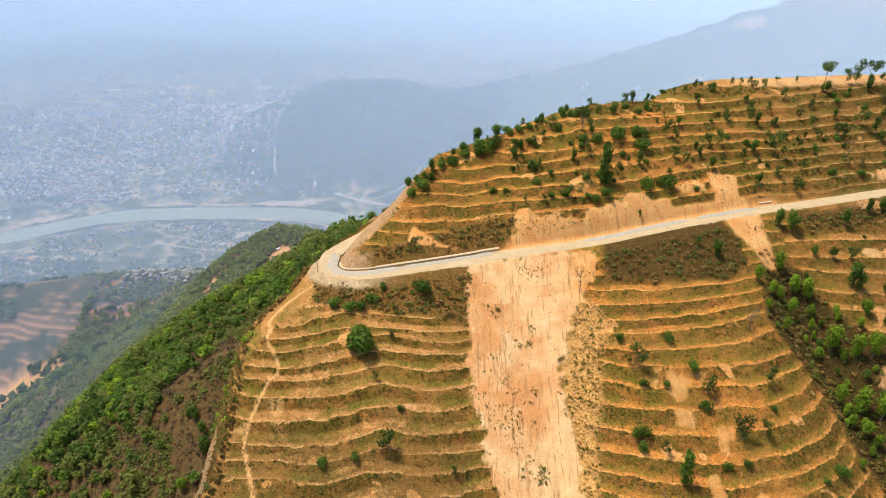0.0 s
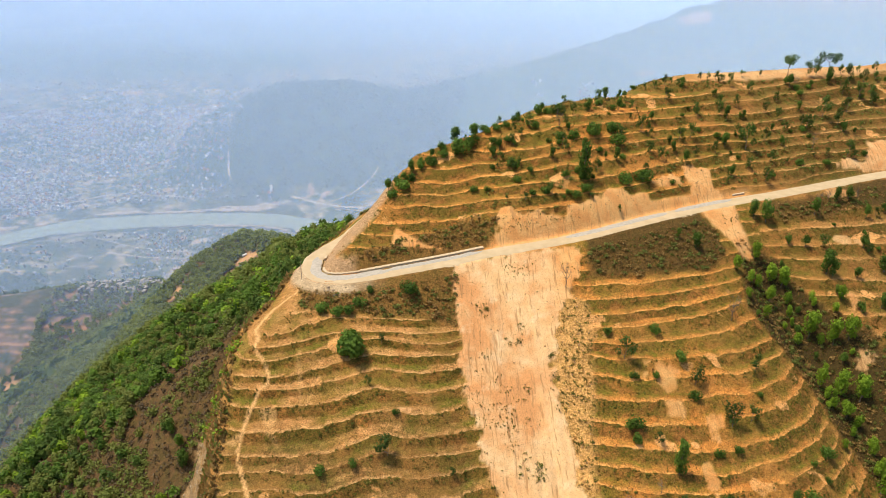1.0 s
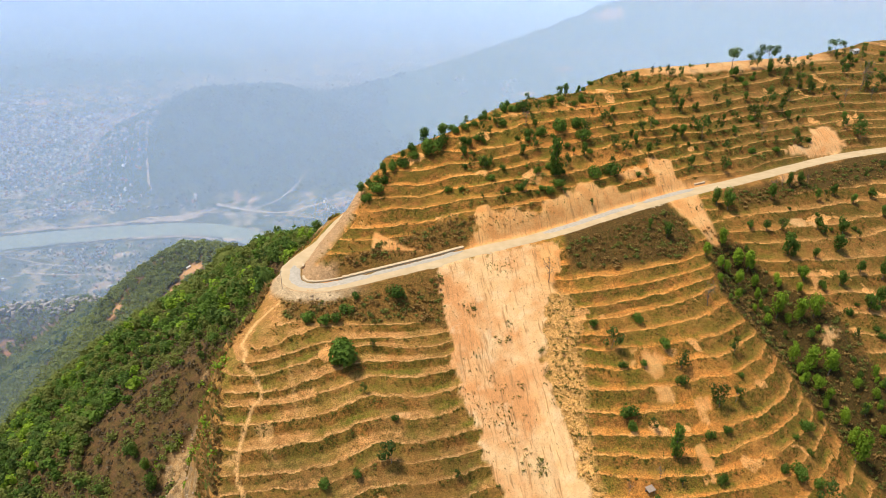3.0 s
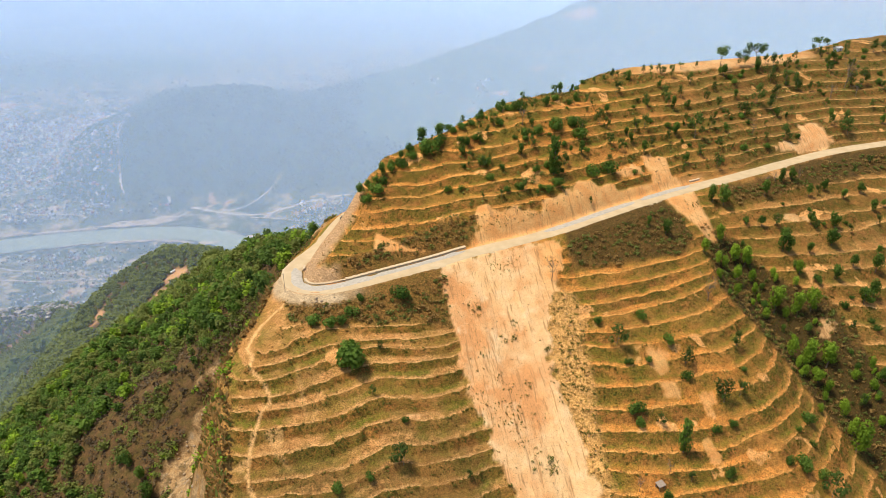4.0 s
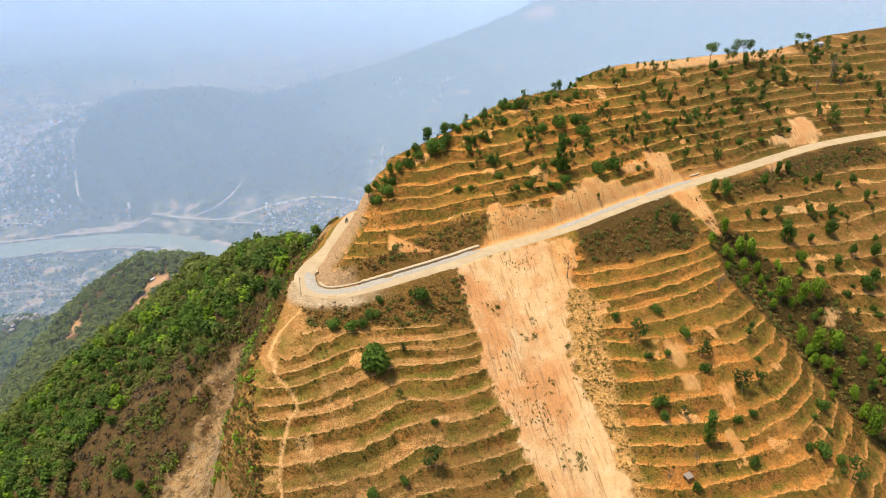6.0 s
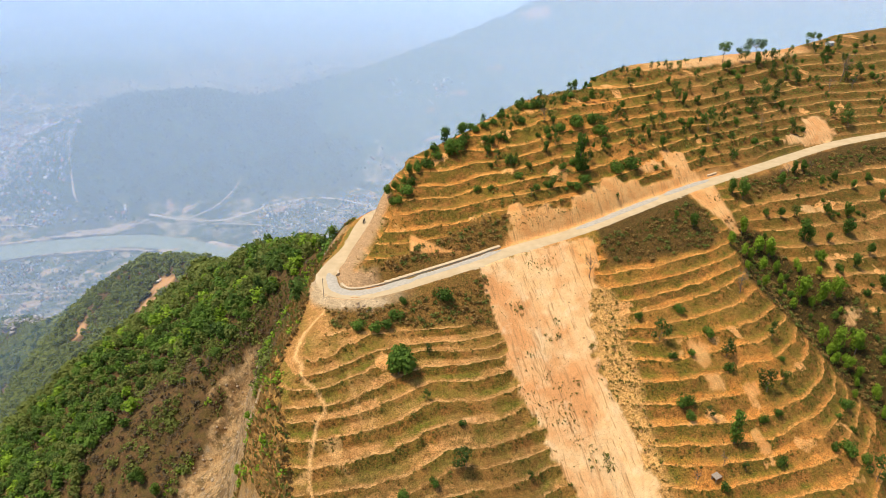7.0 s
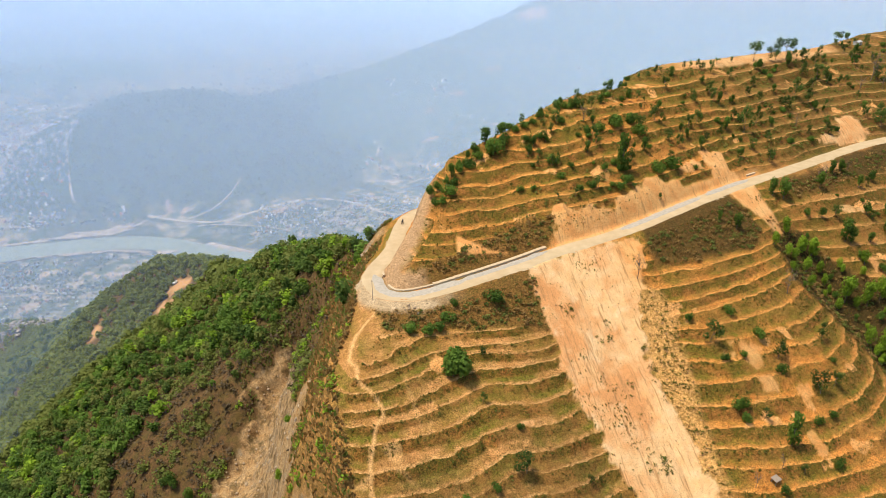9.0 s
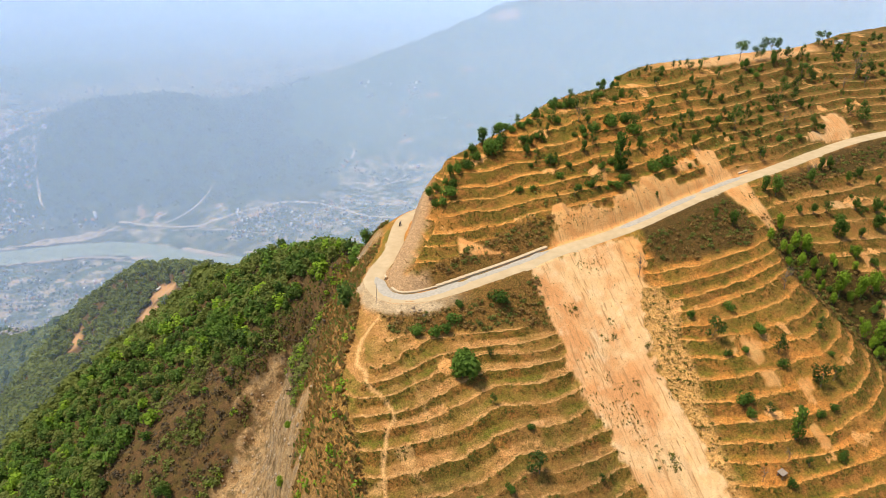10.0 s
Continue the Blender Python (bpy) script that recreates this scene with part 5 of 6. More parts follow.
tagged(draped("river", RIVER, 38, water_material(), 0, 0, 62, 15.0, VALLEY - 3.5), "wide pale-green river winding through the valley", "river", kind="structure")
DUST = plain_material("track_dust", (0.36, 0.29, 0.20), (0.46, 0.38, 0.28), 0.05)
for _n, (_line, _half) in enumerate([
        ([(-286, 1709, 0), (-193, 1662, 0), (-115, 1630, 0), (-61, 1660, 0), (23, 1700, 0), (111, 1719, 0), (193, 1682, 0), (242, 1627, 0), (284, 1558, 0), (420, 1500, 0)], 4.5),
        ([(-166, 1631, 0), (-89, 1615, 0), (-12, 1575, 0), (49, 1532, 0)], 2.2),
        ([(-193, 1670, 0), (-141, 1703, 0), (-92, 1759, 0), (-55, 1819, 0)], 2.2),
        ([(-450, 1790, 0), (-462, 1857, 0), (-482, 1968, 0), (-498, 2114, 0)], 3.2),
        ([(-1250, 1700, 0), (-980, 1690, 0), (-842, 1728, 0), (-757, 1784, 0), (-654, 1750, 0), (-543, 1730, 0), (-520, 1700, 0)], 3),
        ([(-646, 1412, 0), (-540, 1387, 0), (-479, 1380, 0), (-374, 1354, 0), (-250, 1330, 0)], 2.2),
        ([(-925, 1300, 0), (-879, 1324, 0), (-848, 1287, 0), (-846, 1262, 0), (-769, 1246, 0)], 3.2),
        ([(-700, 1500, 0), (-627, 1459, 0), (-497, 1414, 0), (-447, 1371, 0)], 1.6),
        ([(-720, 2420, 0), (-681, 2285, 0), (-675, 2127, 0), (-654, 1987, 0), (-600, 1900, 0)], 3.5),
        ([(332, 1941, 0), (345, 1970, 0), (352, 2006, 0)], 3.5),
        ([(500, 1930, 0), (461, 1885, 0), (468, 1832, 0), (417, 1780, 0), (361, 1747, 0)], 2.2),
        ([(417, 1780, 0), (500, 1800, 0), (560, 1830, 0), (640, 1800, 0)], 2.2),
        ([(400, 1660, 0), (449, 1673, 0), (586, 1698, 0)], 2.2),
        ([(700, 2700, 0), (900, 2600, 0), (1150, 2650, 0), (1400, 2600, 0)], 3)]):
    tagged(draped("track", smooth_line(_line, 2), _half, DUST, 2.2, 6, 90 + _n), "pale dirt road across the valley", "road", kind="structure")



def patch(name, x, y, rx, ry, turn, mat, label, category, seed, lift=4.0, low=VALLEY - 1.8, cell=2.5):
    """An uneven spread of sand or bare earth lying on the ground."""
    n, m = max(48, int(2.6 * rx / cell)), max(20, int(2.6 * ry / cell))
    u, v = np.meshgrid(np.linspace(-1.3, 1.3, n), np.linspace(-1.3, 1.3, m))
    c, s = math.cos(turn), math.sin(turn)
    X, Y = x + u * rx * c - v * ry * s, y + u * rx * s + v * ry * c
    q = u * u + v * v + 1.3 * fbm(u * 4.5, v * 2.0, 1.0, 4, seed)
    Z = np.maximum(ground_height(X.ravel(), Y.ravel())[0] + lift, low).reshape(X.shape) - 3.0 * step01(0.75, 1.05, q)
    keep = (q < 1.0)
    i = (np.arange(m - 1)[:, None] * n + np.arange(n - 1)[None, :])
    F = np.stack([i, i + 1, i + n + 1, i + n], 2)[keep[:-1, :-1]]
    ob = new(name, mesh_of(name, np.stack([X.ravel(), Y.ravel(), Z.ravel()], 1), F, mat, smooth=True))
    return tagged(ob, label, category, kind="structure")


SAND = plain_material("river_sand", (0.34, 0.26, 0.18), (0.52, 0.41, 0.31), 0.04)
EARTH = plain_material("bare_earth", (0.27, 0.17, 0.10), (0.46, 0.31, 0.20), 0.04)
for _n, _p in enumerate([(-393, 1672, 105, 16, -0.02), (-560, 1668, 80, 10, 0.0), (-345, 1542, 130, 26, -0.12), (-520, 1565, 70, 12, 0.05), (-100, 1506, 75, 16, -0.68), (40, 1452, 60, 12, -0.3), (-975, 1562, 60, 22, 0.6), (-1040, 1500, 60, 18, 0.7), (-700, 1664, 60, 9, 0.1)]):
    patch("sandbank", _p[0], _p[1], _p[2], 0.6 * _p[3], _p[4], SAND, "pale sandbank along the river", "sandbank", 120 + _n)
for _n, _p in enumerate([(-234, 1742, 11, 30, 0.1), (-197, 1722, 10, 20, -0.2), (10, 1655, 70, 9, 0.5), (700, 2300, 36, 16, 0.3), (-1085, 2960, 60, 40, 0), (1240, 2930, 70, 40, 0.3), (-896, 1338, 30, 11, 0.2), (-560, 2080, 60, 8, 0.4), (520, 2020, 34, 9, 0.4), (640, 1900, 26, 8, 0.1), (-660, 1930, 90, 9, 0.3), (250, 2420, 26, 10, 0.5), (900, 2500, 40, 14, 0.2), (560, 2180, 22, 9, 0.6), (760, 2090, 24, 8, 0.2)]):
    patch("bare_slope", *_p, EARTH, "pale bare earth in the hazy valley", "bare earth", 150 + _n, 1.8, -900.0)


def house_material():
    m = Mat("house_walls")
    geo = m.node("ShaderNodeNewGeometry").outputs["Random Per Island"]
    col = m.mix(m.ramp(geo, 0.0, 0.45), (0.56, 0.52, 0.47), (0.30, 0.27, 0.23))
    col = m.mix(m.ramp(geo, 0.60, 0.62), col, (0.40, 0.20, 0.13))
    col = m.mix(m.ramp(geo, 0.76, 0.78), col, (0.30, 0.33, 0.38))
    col = m.mix(m.ramp(geo, 0.88, 0.90), col, (0.66, 0.65, 0.62))
    return m.done(col, 0.8)


def houses(name, spots, label, seed, small=5.0, large=12.0, mat=None):
    """Small houses with walls, flat or pitched roofs, joined: they are too many to count."""
    rng = np.random.default_rng(seed)
    bits = []
    z = ground_height(spots[:, 0], spots[:, 1])[0]
    for (x, y), zz in zip(spots, z):
        w, l, h, a = rng.uniform(small, large) / 2, rng.uniform(small, large) / 2, rng.uniform(3.0, 3.0 + large * 0.5), rng.uniform(0, 3.14)
        c, s = math.cos(a), math.sin(a)
        base = np.array([(-w, -l), (w, -l), (w, l), (-w, l)])
        if rng.uniform() < 0.4:
            top = np.array([(-w, -l * 0.1), (w, -l * 0.1), (w, l * 0.1), (-w, l * 0.1)])
            rings = [(base, -3.0), (base, h), (top, h + 0.45 * l)]
        else:
            rings = [(base, -3.0), (base, h), (base * 1.06, h + 0.1), (base * 1.06, h + 0.6)]
        V = np.concatenate([np.column_stack([r[:, 0] * c - r[:, 1] * s + x, r[:, 0] * s + r[:, 1] * c + y, np.full(4, zz + q)]) for r, q in rings])
        F = [(4 * k + i, 4 * k + (i + 1) % 4, 4 * k + 4 + (i + 1) % 4, 4 * k + 4 + i) for k in range(len(rings) - 1) for i in range(4)]
        k = 4 * (len(rings) - 1)
        F.append((k, k + 1, k + 2, k + 3))
        bits.append((V, np.array(F)))
    V, F = weld(bits)
    return tagged(new(name, mesh_of(name, V, F, mat or HOUSE)), label, "houses", kind="stuff")


HOUSE = house_material()


def town_spots(rng, n, x0, x1, y0, y1, thr, size, seed):
    x, y = rng.uniform(x0, x1, n), rng.uniform(y0, y1, n)
    rv = np.abs(along(x, y, RIVER)[0])
    z = ground_height(x, y)[0]
    ok = (fbm(x, y, size, 3, seed) + 0.35 * rng.uniform(-1, 1, n) > thr) & (rv > 95) & (z < VALLEY + 160)
    return np.stack([x[ok], y[ok]], 1)


_r = np.random.default_rng(77)
houses("town", town_spots(_r, 9000, -1500, -470, 1690, 2700, -0.22, 260, 101), "crowded pale houses of the valley town", 201, 3.5, 7.5)
houses("bank_houses", town_spots(_r, 900, -1150, -330, 1625, 1760, -0.05, 110, 106), "small houses on the far bank of the river", 207, 3.5, 7.5)
houses("far_suburb", town_spots(_r, 2600, -1700, 700, 2300, 3600, 0.05, 300, 102), "scattered pale houses at the town's far edge", 202, 5, 10)
houses("riverside_village", town_spots(_r, 2600, -1200, -120, 1150, 1560, -0.05, 90, 103), "small pale houses among fields by the river", 203, 2.2, 5)
houses("roadside_houses", town_spots(_r, 900, -40, 700, 1530, 1700, 0.05, 70, 104), "small white houses along the valley road", 204, 2.5, 5.5)
houses("slope_houses", town_spots(_r, 700, 250, 1700, 1750, 3000, 0.1, 160, 105), "scattered small houses on the far slope", 205, 4, 8)
_vx = _r.uniform(-320, -226, 110)
_vy = np.interp(_vx, [-351, -290, -236], [612, 640, 628]) + _r.normal(-2, 8, 110)
houses("hill_village", np.stack([_vx, _vy], 1), "tin-roofed huts of a village on the lower spur", 206, 2.0, 4.2, plain_material("hut_walls", (0.20, 0.165, 0.13), (0.46, 0.42, 0.37), 0.25))


def far_woods(name, n, box, keep, size, mat, label, seed, quads=14):
    rng = np.random.default_rng(seed)
    x, y = rng.uniform(box[0], box[1], n), rng.uniform(box[2], box[3], n)
    z = ground_height(x, y)[0]
    ok = keep(x, y, z) & (np.abs(along(x, y, RIVER)[0]) > 80)
    P = np.stack([x[ok], y[ok], z[ok]], 1)
    k = len(P)
    h = size * rng.uniform(0.6, 1.4, k)
    d = rng.normal(0, 1, (k, quads, 3))
    d /= np.linalg.norm(d, axis=2)[:, :, None]
    d[:, :, 2] = np.abs(d[:, :, 2])
    C = (P[:, None, :] + d * h[:, None, None] * np.array([0.62, 0.62, 0.75])).reshape(-1, 3)
    O = np.repeat(P, quads, 0)
    V, F = leaves(rng, C, len(C), 1.0, O)
    s = np.repeat(np.repeat(h, quads), 4)[:, None]
    V = np.repeat(C, 4, 0) + (V - np.repeat(C, 4, 0)) * s * 0.75
    tone = np.repeat(np.repeat(rng.uniform(0, 1, k), quads), 4)
    return tagged(new(name, mesh_of(name, V, F, mat, tone=tone)), label, "woodland", kind="stuff")


LEAF_FAR = leaf_material("leaf_far", (0.030, 0.058, 0.016), (0.075, 0.120, 0.030), 0.3)
far_woods("slope_woods", 9000, (-900, 0, 400, 1330), lambda x, y, z: (z < -110) & (fbm(x, y, 60, 3, 111) > np.where((y > 440) & (y < 660) & (x < -225), 0.14, -0.12)) & (along(x, y, SPUR)[0] > -10), 6.5, LEAF_FAR, "woods on the lower slopes in the haze", 301)
far_woods("knoll_woods", 8000, (-640, 480, 1680, 2560), lambda x, y, z: (z > VALLEY + 22) & (x + 220 * fbm(x, y, 160, 3, 113) < 240), 10.0, LEAF_FAR, "woods covering the knoll across the river", 302, 6)
far_woods("valley_trees", 9000, (-1500, 900, 1150, 2400), lambda x, y, z: (z < VALLEY + 25) & (fbm(x, y, 140, 3, 112) > 0.05), 6.0, LEAF_FAR, "clumps of trees between the valley fields", 303, 9)


# ---- along the road ----
def off_line(line, off, x0, x1, step=1.0):
    """Points beside a line, between two x of the plan."""
    pts = np.array(line)
    s = np.concatenate([[0], np.cumsum(np.hypot(*np.diff(pts[:, :2], axis=0).T))])
    q = np.arange(0, s[-1], 0.25)
    P = np.stack([np.interp(q, s, pts[:, j]) for j in range(3)], 1)
    T = np.gradient(P[:, :2], axis=0)
    T /= np.linalg.norm(T, axis=1)[:, None]
    P[:, 0] -= T[:, 1] * off
    P[:, 1] += T[:, 0] * off
    ok = (P[:, 0] >= x0) & (P[:, 0] <= x1)
    P, T = P[ok], T[ok]
    k = max(1, int(step / 0.25))
    return P[::k], T[::k]


def box_mesh(name, dx, dy, dz, mat, bev=0.03, jitter=0.0, seed=0):
    bm = bmesh.new()
    bmesh.ops.create_cube(bm, size=1.0)
    bmesh.ops.scale(bm, vec=(dx, dy, dz), verts=bm.verts)
    bmesh.ops.translate(bm, vec=(0, 0, dz / 2), verts=bm.verts)
    if bev:
        bmesh.ops.bevel(bm, geom=bm.edges[:], offset=bev, segments=1, affect="EDGES")
    if jitter:
        r = random.Random(seed)
        for v in bm.verts:
            v.co += Vector((r.uniform(-1, 1), r.uniform(-1, 1), r.uniform(-1, 1))) * jitter
    me = bpy.data.meshes.new(name)
    bm.to_mesh(me)
    bm.free()
    me.materials.append(mat)
    return me


def child(parent, name, me, m, label=""):
    ob = new(name, me)
    ob.parent = parent
    ob.matrix_basis = m
    return tagged(ob, label) if label else ob


MASONRY = plain_material("masonry", (0.44, 0.32, 0.19), (0.62, 0.47, 0.30), 2.5)
COPING = plain_material("coping", (0.52, 0.40, 0.25), (0.64, 0.51, 0.33), 1.5)
PAVING = plain_material("paving_stone", (0.36, 0.33, 0.27), (0.52, 0.46, 0.37), 1.8)
ROCKS = plain_material("rock", (0.28, 0.20, 0.12), (0.48, 0.37, 0.24), 1.2)
CLODS = plain_material("soil_clods", (0.34, 0.19, 0.08), (0.52, 0.31, 0.14), 1.5)
WOOD = plain_material("grey_wood", (0.22, 0.19, 0.15), (0.36, 0.31, 0.25), 3.0)
THATCH = plain_material("weathered_roof", (0.26, 0.20, 0.15), (0.38, 0.31, 0.24), 4.0)
WHITE = plain_material("whitewash", (0.68, 0.66, 0.60), (0.80, 0.78, 0.72), 1.0)
TIN = plain_material("tin_roof", (0.45, 0.47, 0.50), (0.60, 0.60, 0.60), 1.0, 0.5)
BLACK = plain_material("black_rubber", (0.02, 0.02, 0.02), (0.05, 0.05, 0.05), 3.0, 0.7)
DARKMETAL = plain_material("dark_paint", (0.03, 0.03, 0.04), (0.08, 0.07, 0.07), 3.0, 0.4)


def wall_along(name, off, x0, x1, height, thick, label, seed, lift=0.0):
    """A masonry wall in short bays with a coping stone on each, following the road."""
    P, T = off_line(ROAD_FRONT, off, x0, x1, 1.75)
    root = new(name)
    root.location = P[0]
    body = box_mesh("masonry_bay", 1.80, thick, height + 0.6, MASONRY, 0.05, 0.03, seed)
    cope = box_mesh("coping", 1.82, thick + 0.14, 0.16, COPING, 0.03, 0.015, seed + 1)
    inv = Matrix.Translation(-Vector(P[0]))
    for p, t in zip(P, T):
        r = Matrix.Rotation(math.atan2(t[1], t[0]), 4, "Z") @ Matrix.Rotation(-0.055, 4, "Y")
        child(root, "masonry_bay", body, inv @ Matrix.Translation((p[0], p[1], p[2] - 0.6 + lift)) @ r @ Matrix.Rotation(-0.42, 4, "X"))
        child(root, "coping", cope, inv @ Matrix.Translation((p[0], p[1], p[2] + 0.91 * height - 0.08 + lift)) @ r @ Matrix.Translation((0, 0.41 * (height + 0.55), 0)))
    return tagged(root, label, "wall")


wall_along("retaining_wall", 2.62, -14.5, 13.5, 0.38, 0.75, "low stone retaining wall with pale coping beside the road", 1)
wall_along("kerb_wall", 2.62, -24.2, -15.5, 0.26, 0.40, "low stone kerb round the inside of the bend", 3)
wall_along("culvert_wall", 2.9, 81, 84, 0.4, 0.45, "short pale culvert headwall at the roadside", 5)


def paving(x0, x1, off, half, seed, line=None):
    P, T = off_line(line or ROAD_FRONT, off, x0, x1, 0.5)
    N = np.stack([-T[:, 1], T[:, 0]], 1)
    n = len(P)
    rows = []
    for c in (-1, -0.5, 0, 0.5, 1):
        wob = 0.35 * fbm(np.arange(n) * 0.5, np.zeros(n) + c, 2.5, 3, seed) if abs(c) == 1 else 0
        taper = np.minimum(1, np.minimum(np.arange(n), n - 1 - np.arange(n)) / 4.0)
        o = (c * half * (0.25 + 0.75 * taper) + wob)[:, None] if np.ndim(wob) else (c * half * (0.25 + 0.75 * taper))[:, None]
        X = P[:, :2] + N * o
        rows.append(np.column_stack([X, P[:, 2] + 0.215 + 0.02 * fbm(X[:, 0], X[:, 1], 0.6, 2, seed) - (0.12 if abs(c) == 1 else 0)]))
    i = np.arange(n - 1)
    F = np.concatenate([np.stack([j * n + i, j * n + i + 1, (j + 1) * n + i + 1, (j + 1) * n + i], 1) for j in range(4)])
    return tagged(new("stone_paving", mesh_of("stone_paving", np.concatenate(rows), F, PAVING)), "strip of grey stone paving laid along the dusty road", "pavement", kind="structure")


paving(-27.5, -8.5, 0.95, 1.3, 11)
paving(-9.5, 13, 1.35, 0.8, 12)
paving(33, 60, 1.0, 1.1, 13)
paving(62, 79, 1.1, 1.0, 14)


def stone_mesh(seed):
    bm = bmesh.new()
    bmesh.ops.create_icosphere(bm, subdivisions=1, radius=1.0)
    r = random.Random(seed)
    for v in bm.verts:
        v.co = Vector((v.co.x * r.uniform(0.7, 1.2), v.co.y * r.uniform(0.6, 1.1), v.co.z * r.uniform(0.45, 0.85)))
    V = np.array([v.co[:] for v in bm.verts])
    F = np.array([[v.index for v in f.verts] for f in bm.faces])
    bm.free()
    return V, F


def stones(name, n, box, keep, lo, hi, label, seed, mat):
    rng = np.random.default_rng(seed)
    p, _ = scatter(n, *box, rng, keep)
    forms = [stone_mesh(seed + i) for i in range(6)]
    bits = []
    for x, y, z in p:
        V, F = forms[rng.integers(0, 6)]
        s, a = lo + (hi - lo) * rng.uniform(0, 1) ** 3, rng.uniform(0, 6.28)
        R = np.array([[math.cos(a), -math.sin(a), 0], [math.sin(a), math.cos(a), 0], [0, 0, 1]]) * s
        bits.append((V @ R.T + np.array([x, y, z + 0.15 * s]), F))
    V, F = weld(bits)
    return tagged(new(name, mesh_of(name, V, F, mat)), label, "stones", kind="stuff")


stones("rubble", 2200, (4, 40, 90, 142), lambda x, y, z, mk, u: (mk["rubble"] > 0.3) | (mk["slide"] > 0.5) & (u < 0.12), 0.05, 0.26, "loose clods and stones strewn over the landslip", 51, CLODS)
stones("boulders", 2600, (-75, -20, 95, 200), lambda x, y, z, mk, u: mk["rock"] > 0.5, 0.10, 0.6, "tan boulders in the eroded western gully", 52, ROCKS)
stones("bend_rocks", 110, (-33, -15, 130, 140), lambda x, y, z, mk, u: (along(x, y, ROAD_FRONT)[0] < -2.4) & (along(x, y, ROAD_FRONT)[0] > -5.5), 0.1, 0.55, "broken rocks tipped over the edge of the bend", 53, ROCKS)
stones("cut_debris", 900, (14, 84, 144, 170), lambda x, y, z, mk, u: (mk["bare"] > 0.5) & (mk["road"] < 0.3), 0.06, 0.30, "fallen clods below the cut bank", 54, CLODS)


def pole(x, y, h, label):
    z = float(heights([x], [y])[0])
    root = new("utility_pole")
    root.location = (x, y, z)
    V, F = weld([limb((0, 0, -0.5), (0, 0, h), 0.06, 0.045, 8)])
    part_of(root, "shaft", V, F, WOOD)
    V, F = weld([limb((-0.3, 0, h - 0.3), (0.3, 0, h - 0.3), 0.03, 0.03, 6)])
    part_of(root, "crossarm", V, F, WOOD)
    return tagged(root, label, "pole")


pole(-28.4, 141.6, 4.6, "thin wooden pole at the outer edge of the bend")


def field_hut(x, y, rot):
    """Open field shelter: four posts, a sloping weathered roof."""
    z = float(heights([x], [y])[0])
    root = new("field_hut")
    root.matrix_basis = Matrix.Translation((x, y, z)) @ Matrix.Rotation(rot, 4, "Z")
    post = box_mesh("post", 0.14, 0.14, 1.9, WOOD, 0.02)
    for sx in (-1.15, 1.15):
        for sy in (-0.9, 0.9):
            child(root, "post", post, Matrix.Translation((sx, sy, -0.3)))
    roof = box_mesh("roof", 3.1, 2.5, 0.12, THATCH, 0.03, 0.03, 4)
    child(root, "roof", roof, Matrix.Translation((0, 0, 1.62)) @ Matrix.Rotation(0.16, 4, "X"))
    child(root, "back_wall", box_mesh("back_wall", 2.3, 0.1, 1.5, WOOD, 0.01), Matrix.Translation((0, 0.9, 0)))
    return tagged(root, "small field shelter with a weathered brown roof", "hut")


field_hut(38.2, 93.4, 0.25).scale = (0.55, 0.55, 0.62)


def ridge_house(x, y, rot):
    z = float(heights([x], [y])[0])
    root = new("ridge_house")
    root.matrix_basis = Matrix.Translation((x, y, z - 0.2)) @ Matrix.Rotation(rot, 4, "Z") @ Matrix.Scale(0.7, 4)
    child(root, "wall", box_mesh("wall", 5.0, 3.2, 2.5, WHITE, 0.03), Matrix())
    child(root, "door", box_mesh("door", 0.9, 0.08, 1.8, WOOD, 0.01), Matrix.Translation((0.6, -1.61, 0.1)))
    child(root, "window", box_mesh("window", 0.7, 0.08, 0.7, DARKMETAL, 0.01), Matrix.Translation((-1.2, -1.61, 1.1)))
    for sgn in (-1, 1):
        child(root, "roof", box_mesh("roof", 5.8, 2.2, 0.08, TIN, 0.01), Matrix.Translation((0, sgn * 0.98, 2.55)) @ Matrix.Rotation(-sgn * 0.38, 4, "X"))
    return tagged(root, "small whitewashed house with a tin roof on the ridge", "house")


ridge_house(165.0, 218.0, 0.3).scale = (0.55, 0.55, 0.55)


def ring_mesh(name, r, w, mat):
    """A tyre: a flat ring with thickness."""
    n = 14
    V, F = [], []
    for i in range(n):
        a = 2 * math.pi * i / n
        for rr, ww in ((r, -w), (r, w), (r * 0.68, w), (r * 0.68, -w)):
            V.append((rr * math.cos(a), ww, rr * math.sin(a)))
    for i in range(n):
        j = (i + 1) % n
        for k in range(4):
            F.append((4 * i + k, 4 * i + (k + 1) % 4, 4 * j + (k + 1) % 4, 4 * j + k))
    return mesh_of(name, np.array(V), np.array(F), mat)


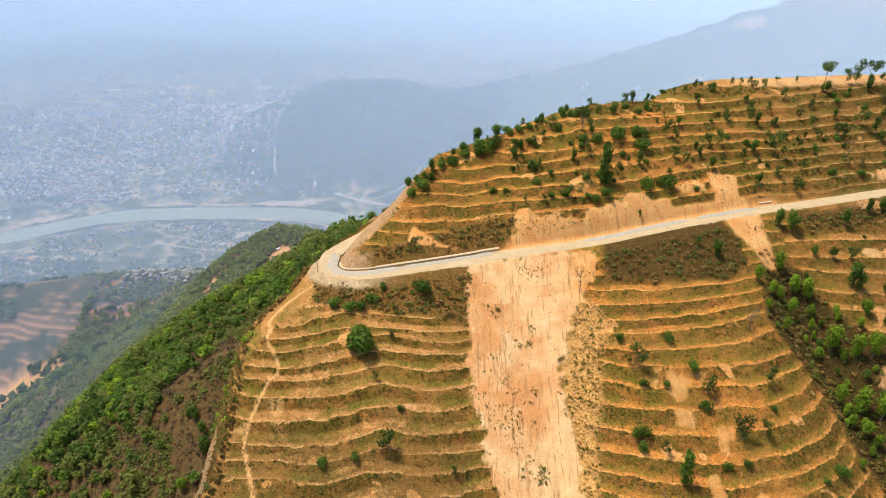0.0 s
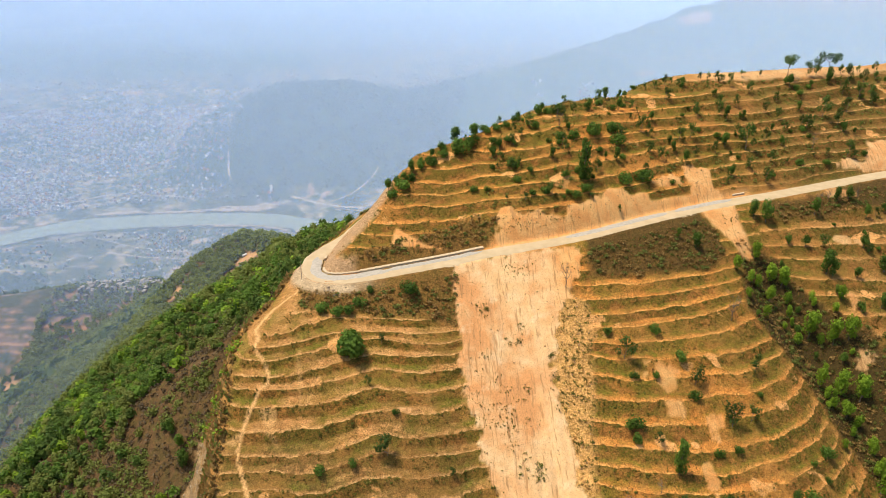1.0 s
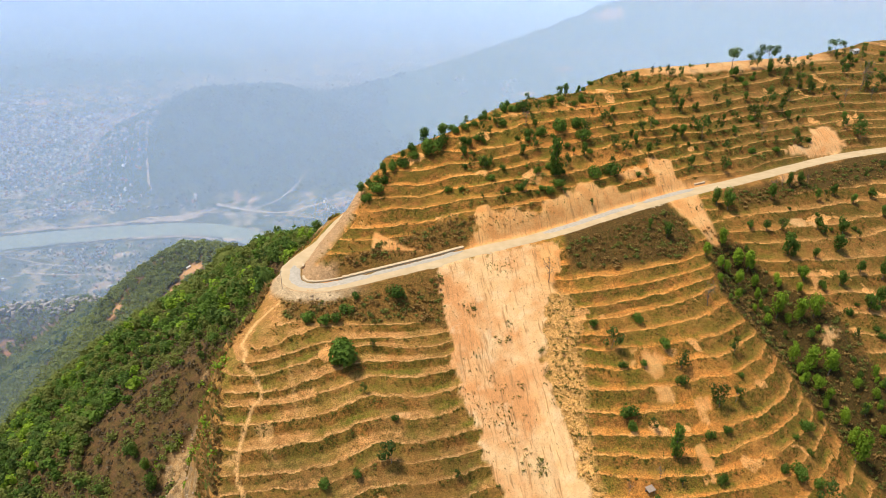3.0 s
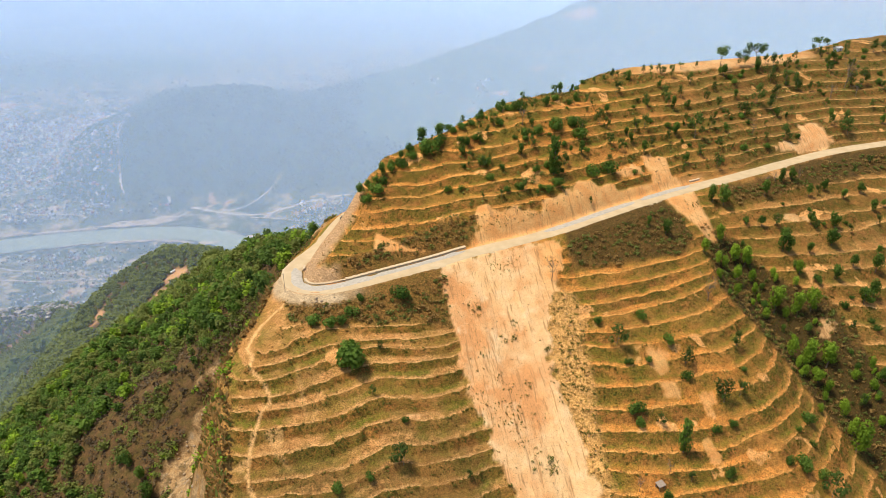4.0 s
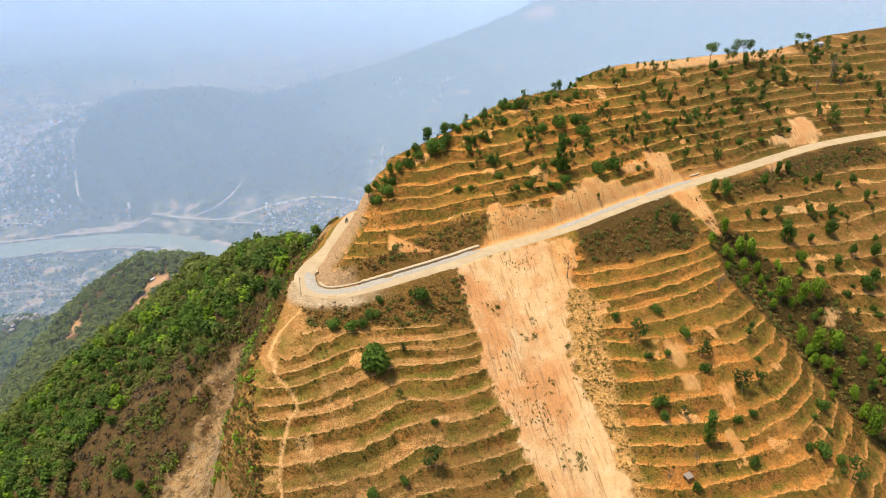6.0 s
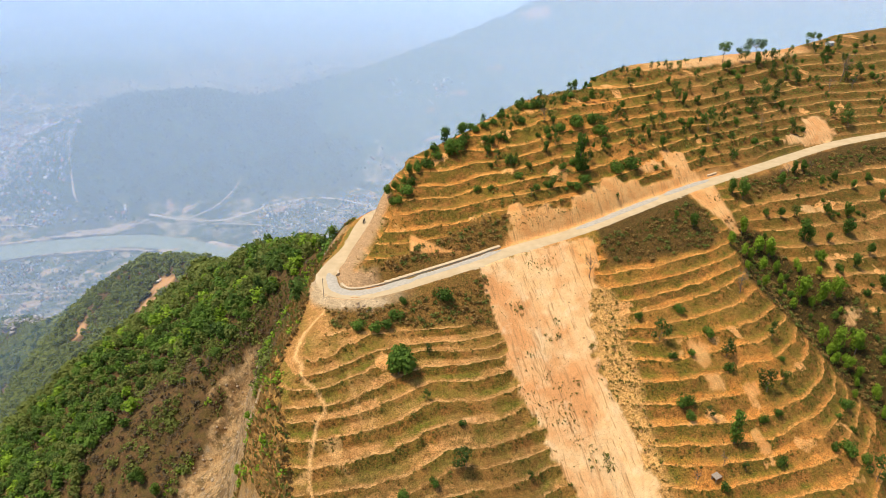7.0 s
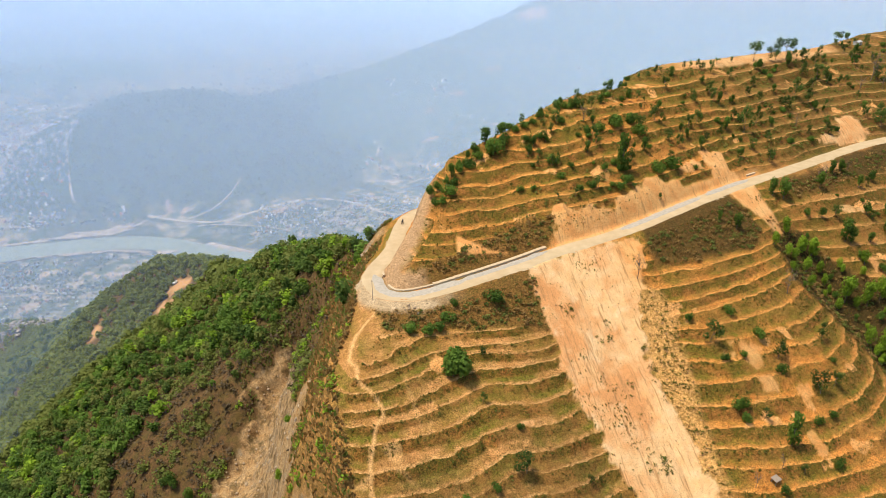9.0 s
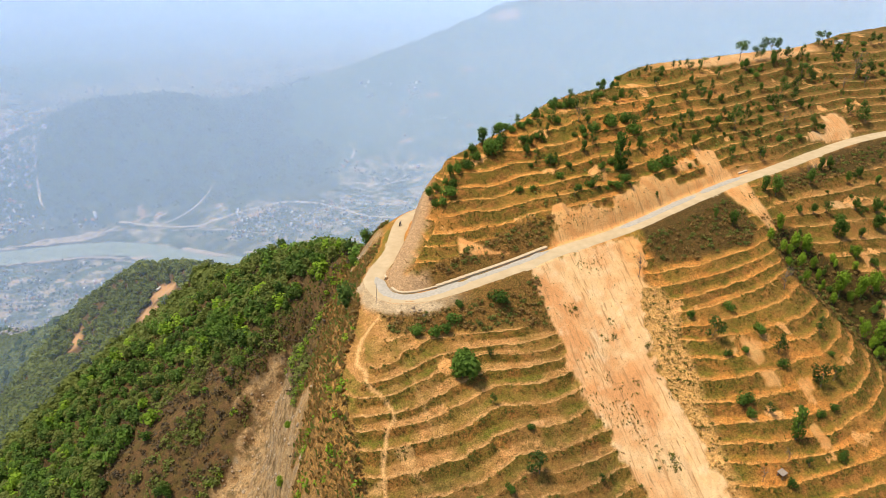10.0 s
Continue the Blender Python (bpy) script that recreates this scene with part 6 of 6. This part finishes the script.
def motorbike(x, y, rot):
    z = np.interp(y, [172, 178.5, 183], [26.4, 26.2, 26.0]) + 0.16
    root = new("motorbike")
    root.matrix_basis = Matrix.Translation((x, y, z)) @ Matrix.Rotation(rot, 4, "Z")
    tyre = ring_mesh("wheel", 0.31, 0.06, BLACK)
    for sx in (-0.64, 0.64):
        child(root, "wheel", tyre, Matrix.Translation((sx, 0, 0.31)))
    child(root, "engine", box_mesh("engine", 0.45, 0.26, 0.35, DARKMETAL, 0.06), Matrix.Translation((0.0, 0, 0.28)))
    child(root, "tank", box_mesh("tank", 0.5, 0.28, 0.24, DARKMETAL, 0.09), Matrix.Translation((0.16, 0, 0.66)))
    child(root, "seat", box_mesh("seat", 0.7, 0.26, 0.12, BLACK, 0.05), Matrix.Translation((-0.36, 0, 0.72)))
    child(root, "fork", mesh_of("fork", *weld([limb((0.64, 0.09, 0.31), (0.42, 0.09, 0.95), 0.03, 0.03), limb((0.64, -0.09, 0.31), (0.42, -0.09, 0.95), 0.03, 0.03)]), DARKMETAL), Matrix())
    child(root, "handlebar", mesh_of("handlebar", *limb((0.40, -0.36, 1.0), (0.40, 0.36, 1.0), 0.02, 0.02), DARKMETAL), Matrix())
    return tagged(root, "dark motorbike standing on the gravel road", "motorbike")


motorbike(-12.9, 178.4, 1.1)


def small_truck(x, y, rot):
    z = float(heights([x], [y])[0])
    root = new("truck")
    root.matrix_basis = Matrix.Translation((x, y, z)) @ Matrix.Rotation(rot, 4, "Z")
    child(root, "cab", box_mesh("cab", 1.7, 1.9, 1.9, WHITE, 0.2), Matrix.Translation((1.9, 0, 0.5)))
    child(root, "bed", box_mesh("bed", 3.4, 2.0, 1.3, WHITE, 0.06), Matrix.Translation((-0.8, 0, 0.6)))
    tyre = ring_mesh("wheel", 0.45, 0.14, BLACK)
    for sx in (-1.8, 1.8):
        for sy in (-0.95, 0.95):
            child(root, "wheel", tyre, Matrix.Translation((sx, sy, 0.45)))
    return tagged(root, "small white truck parked on the cleared earth", "truck")


small_truck(-89.5, 343.5, 0.8).scale = (0.5, 0.5, 0.5)
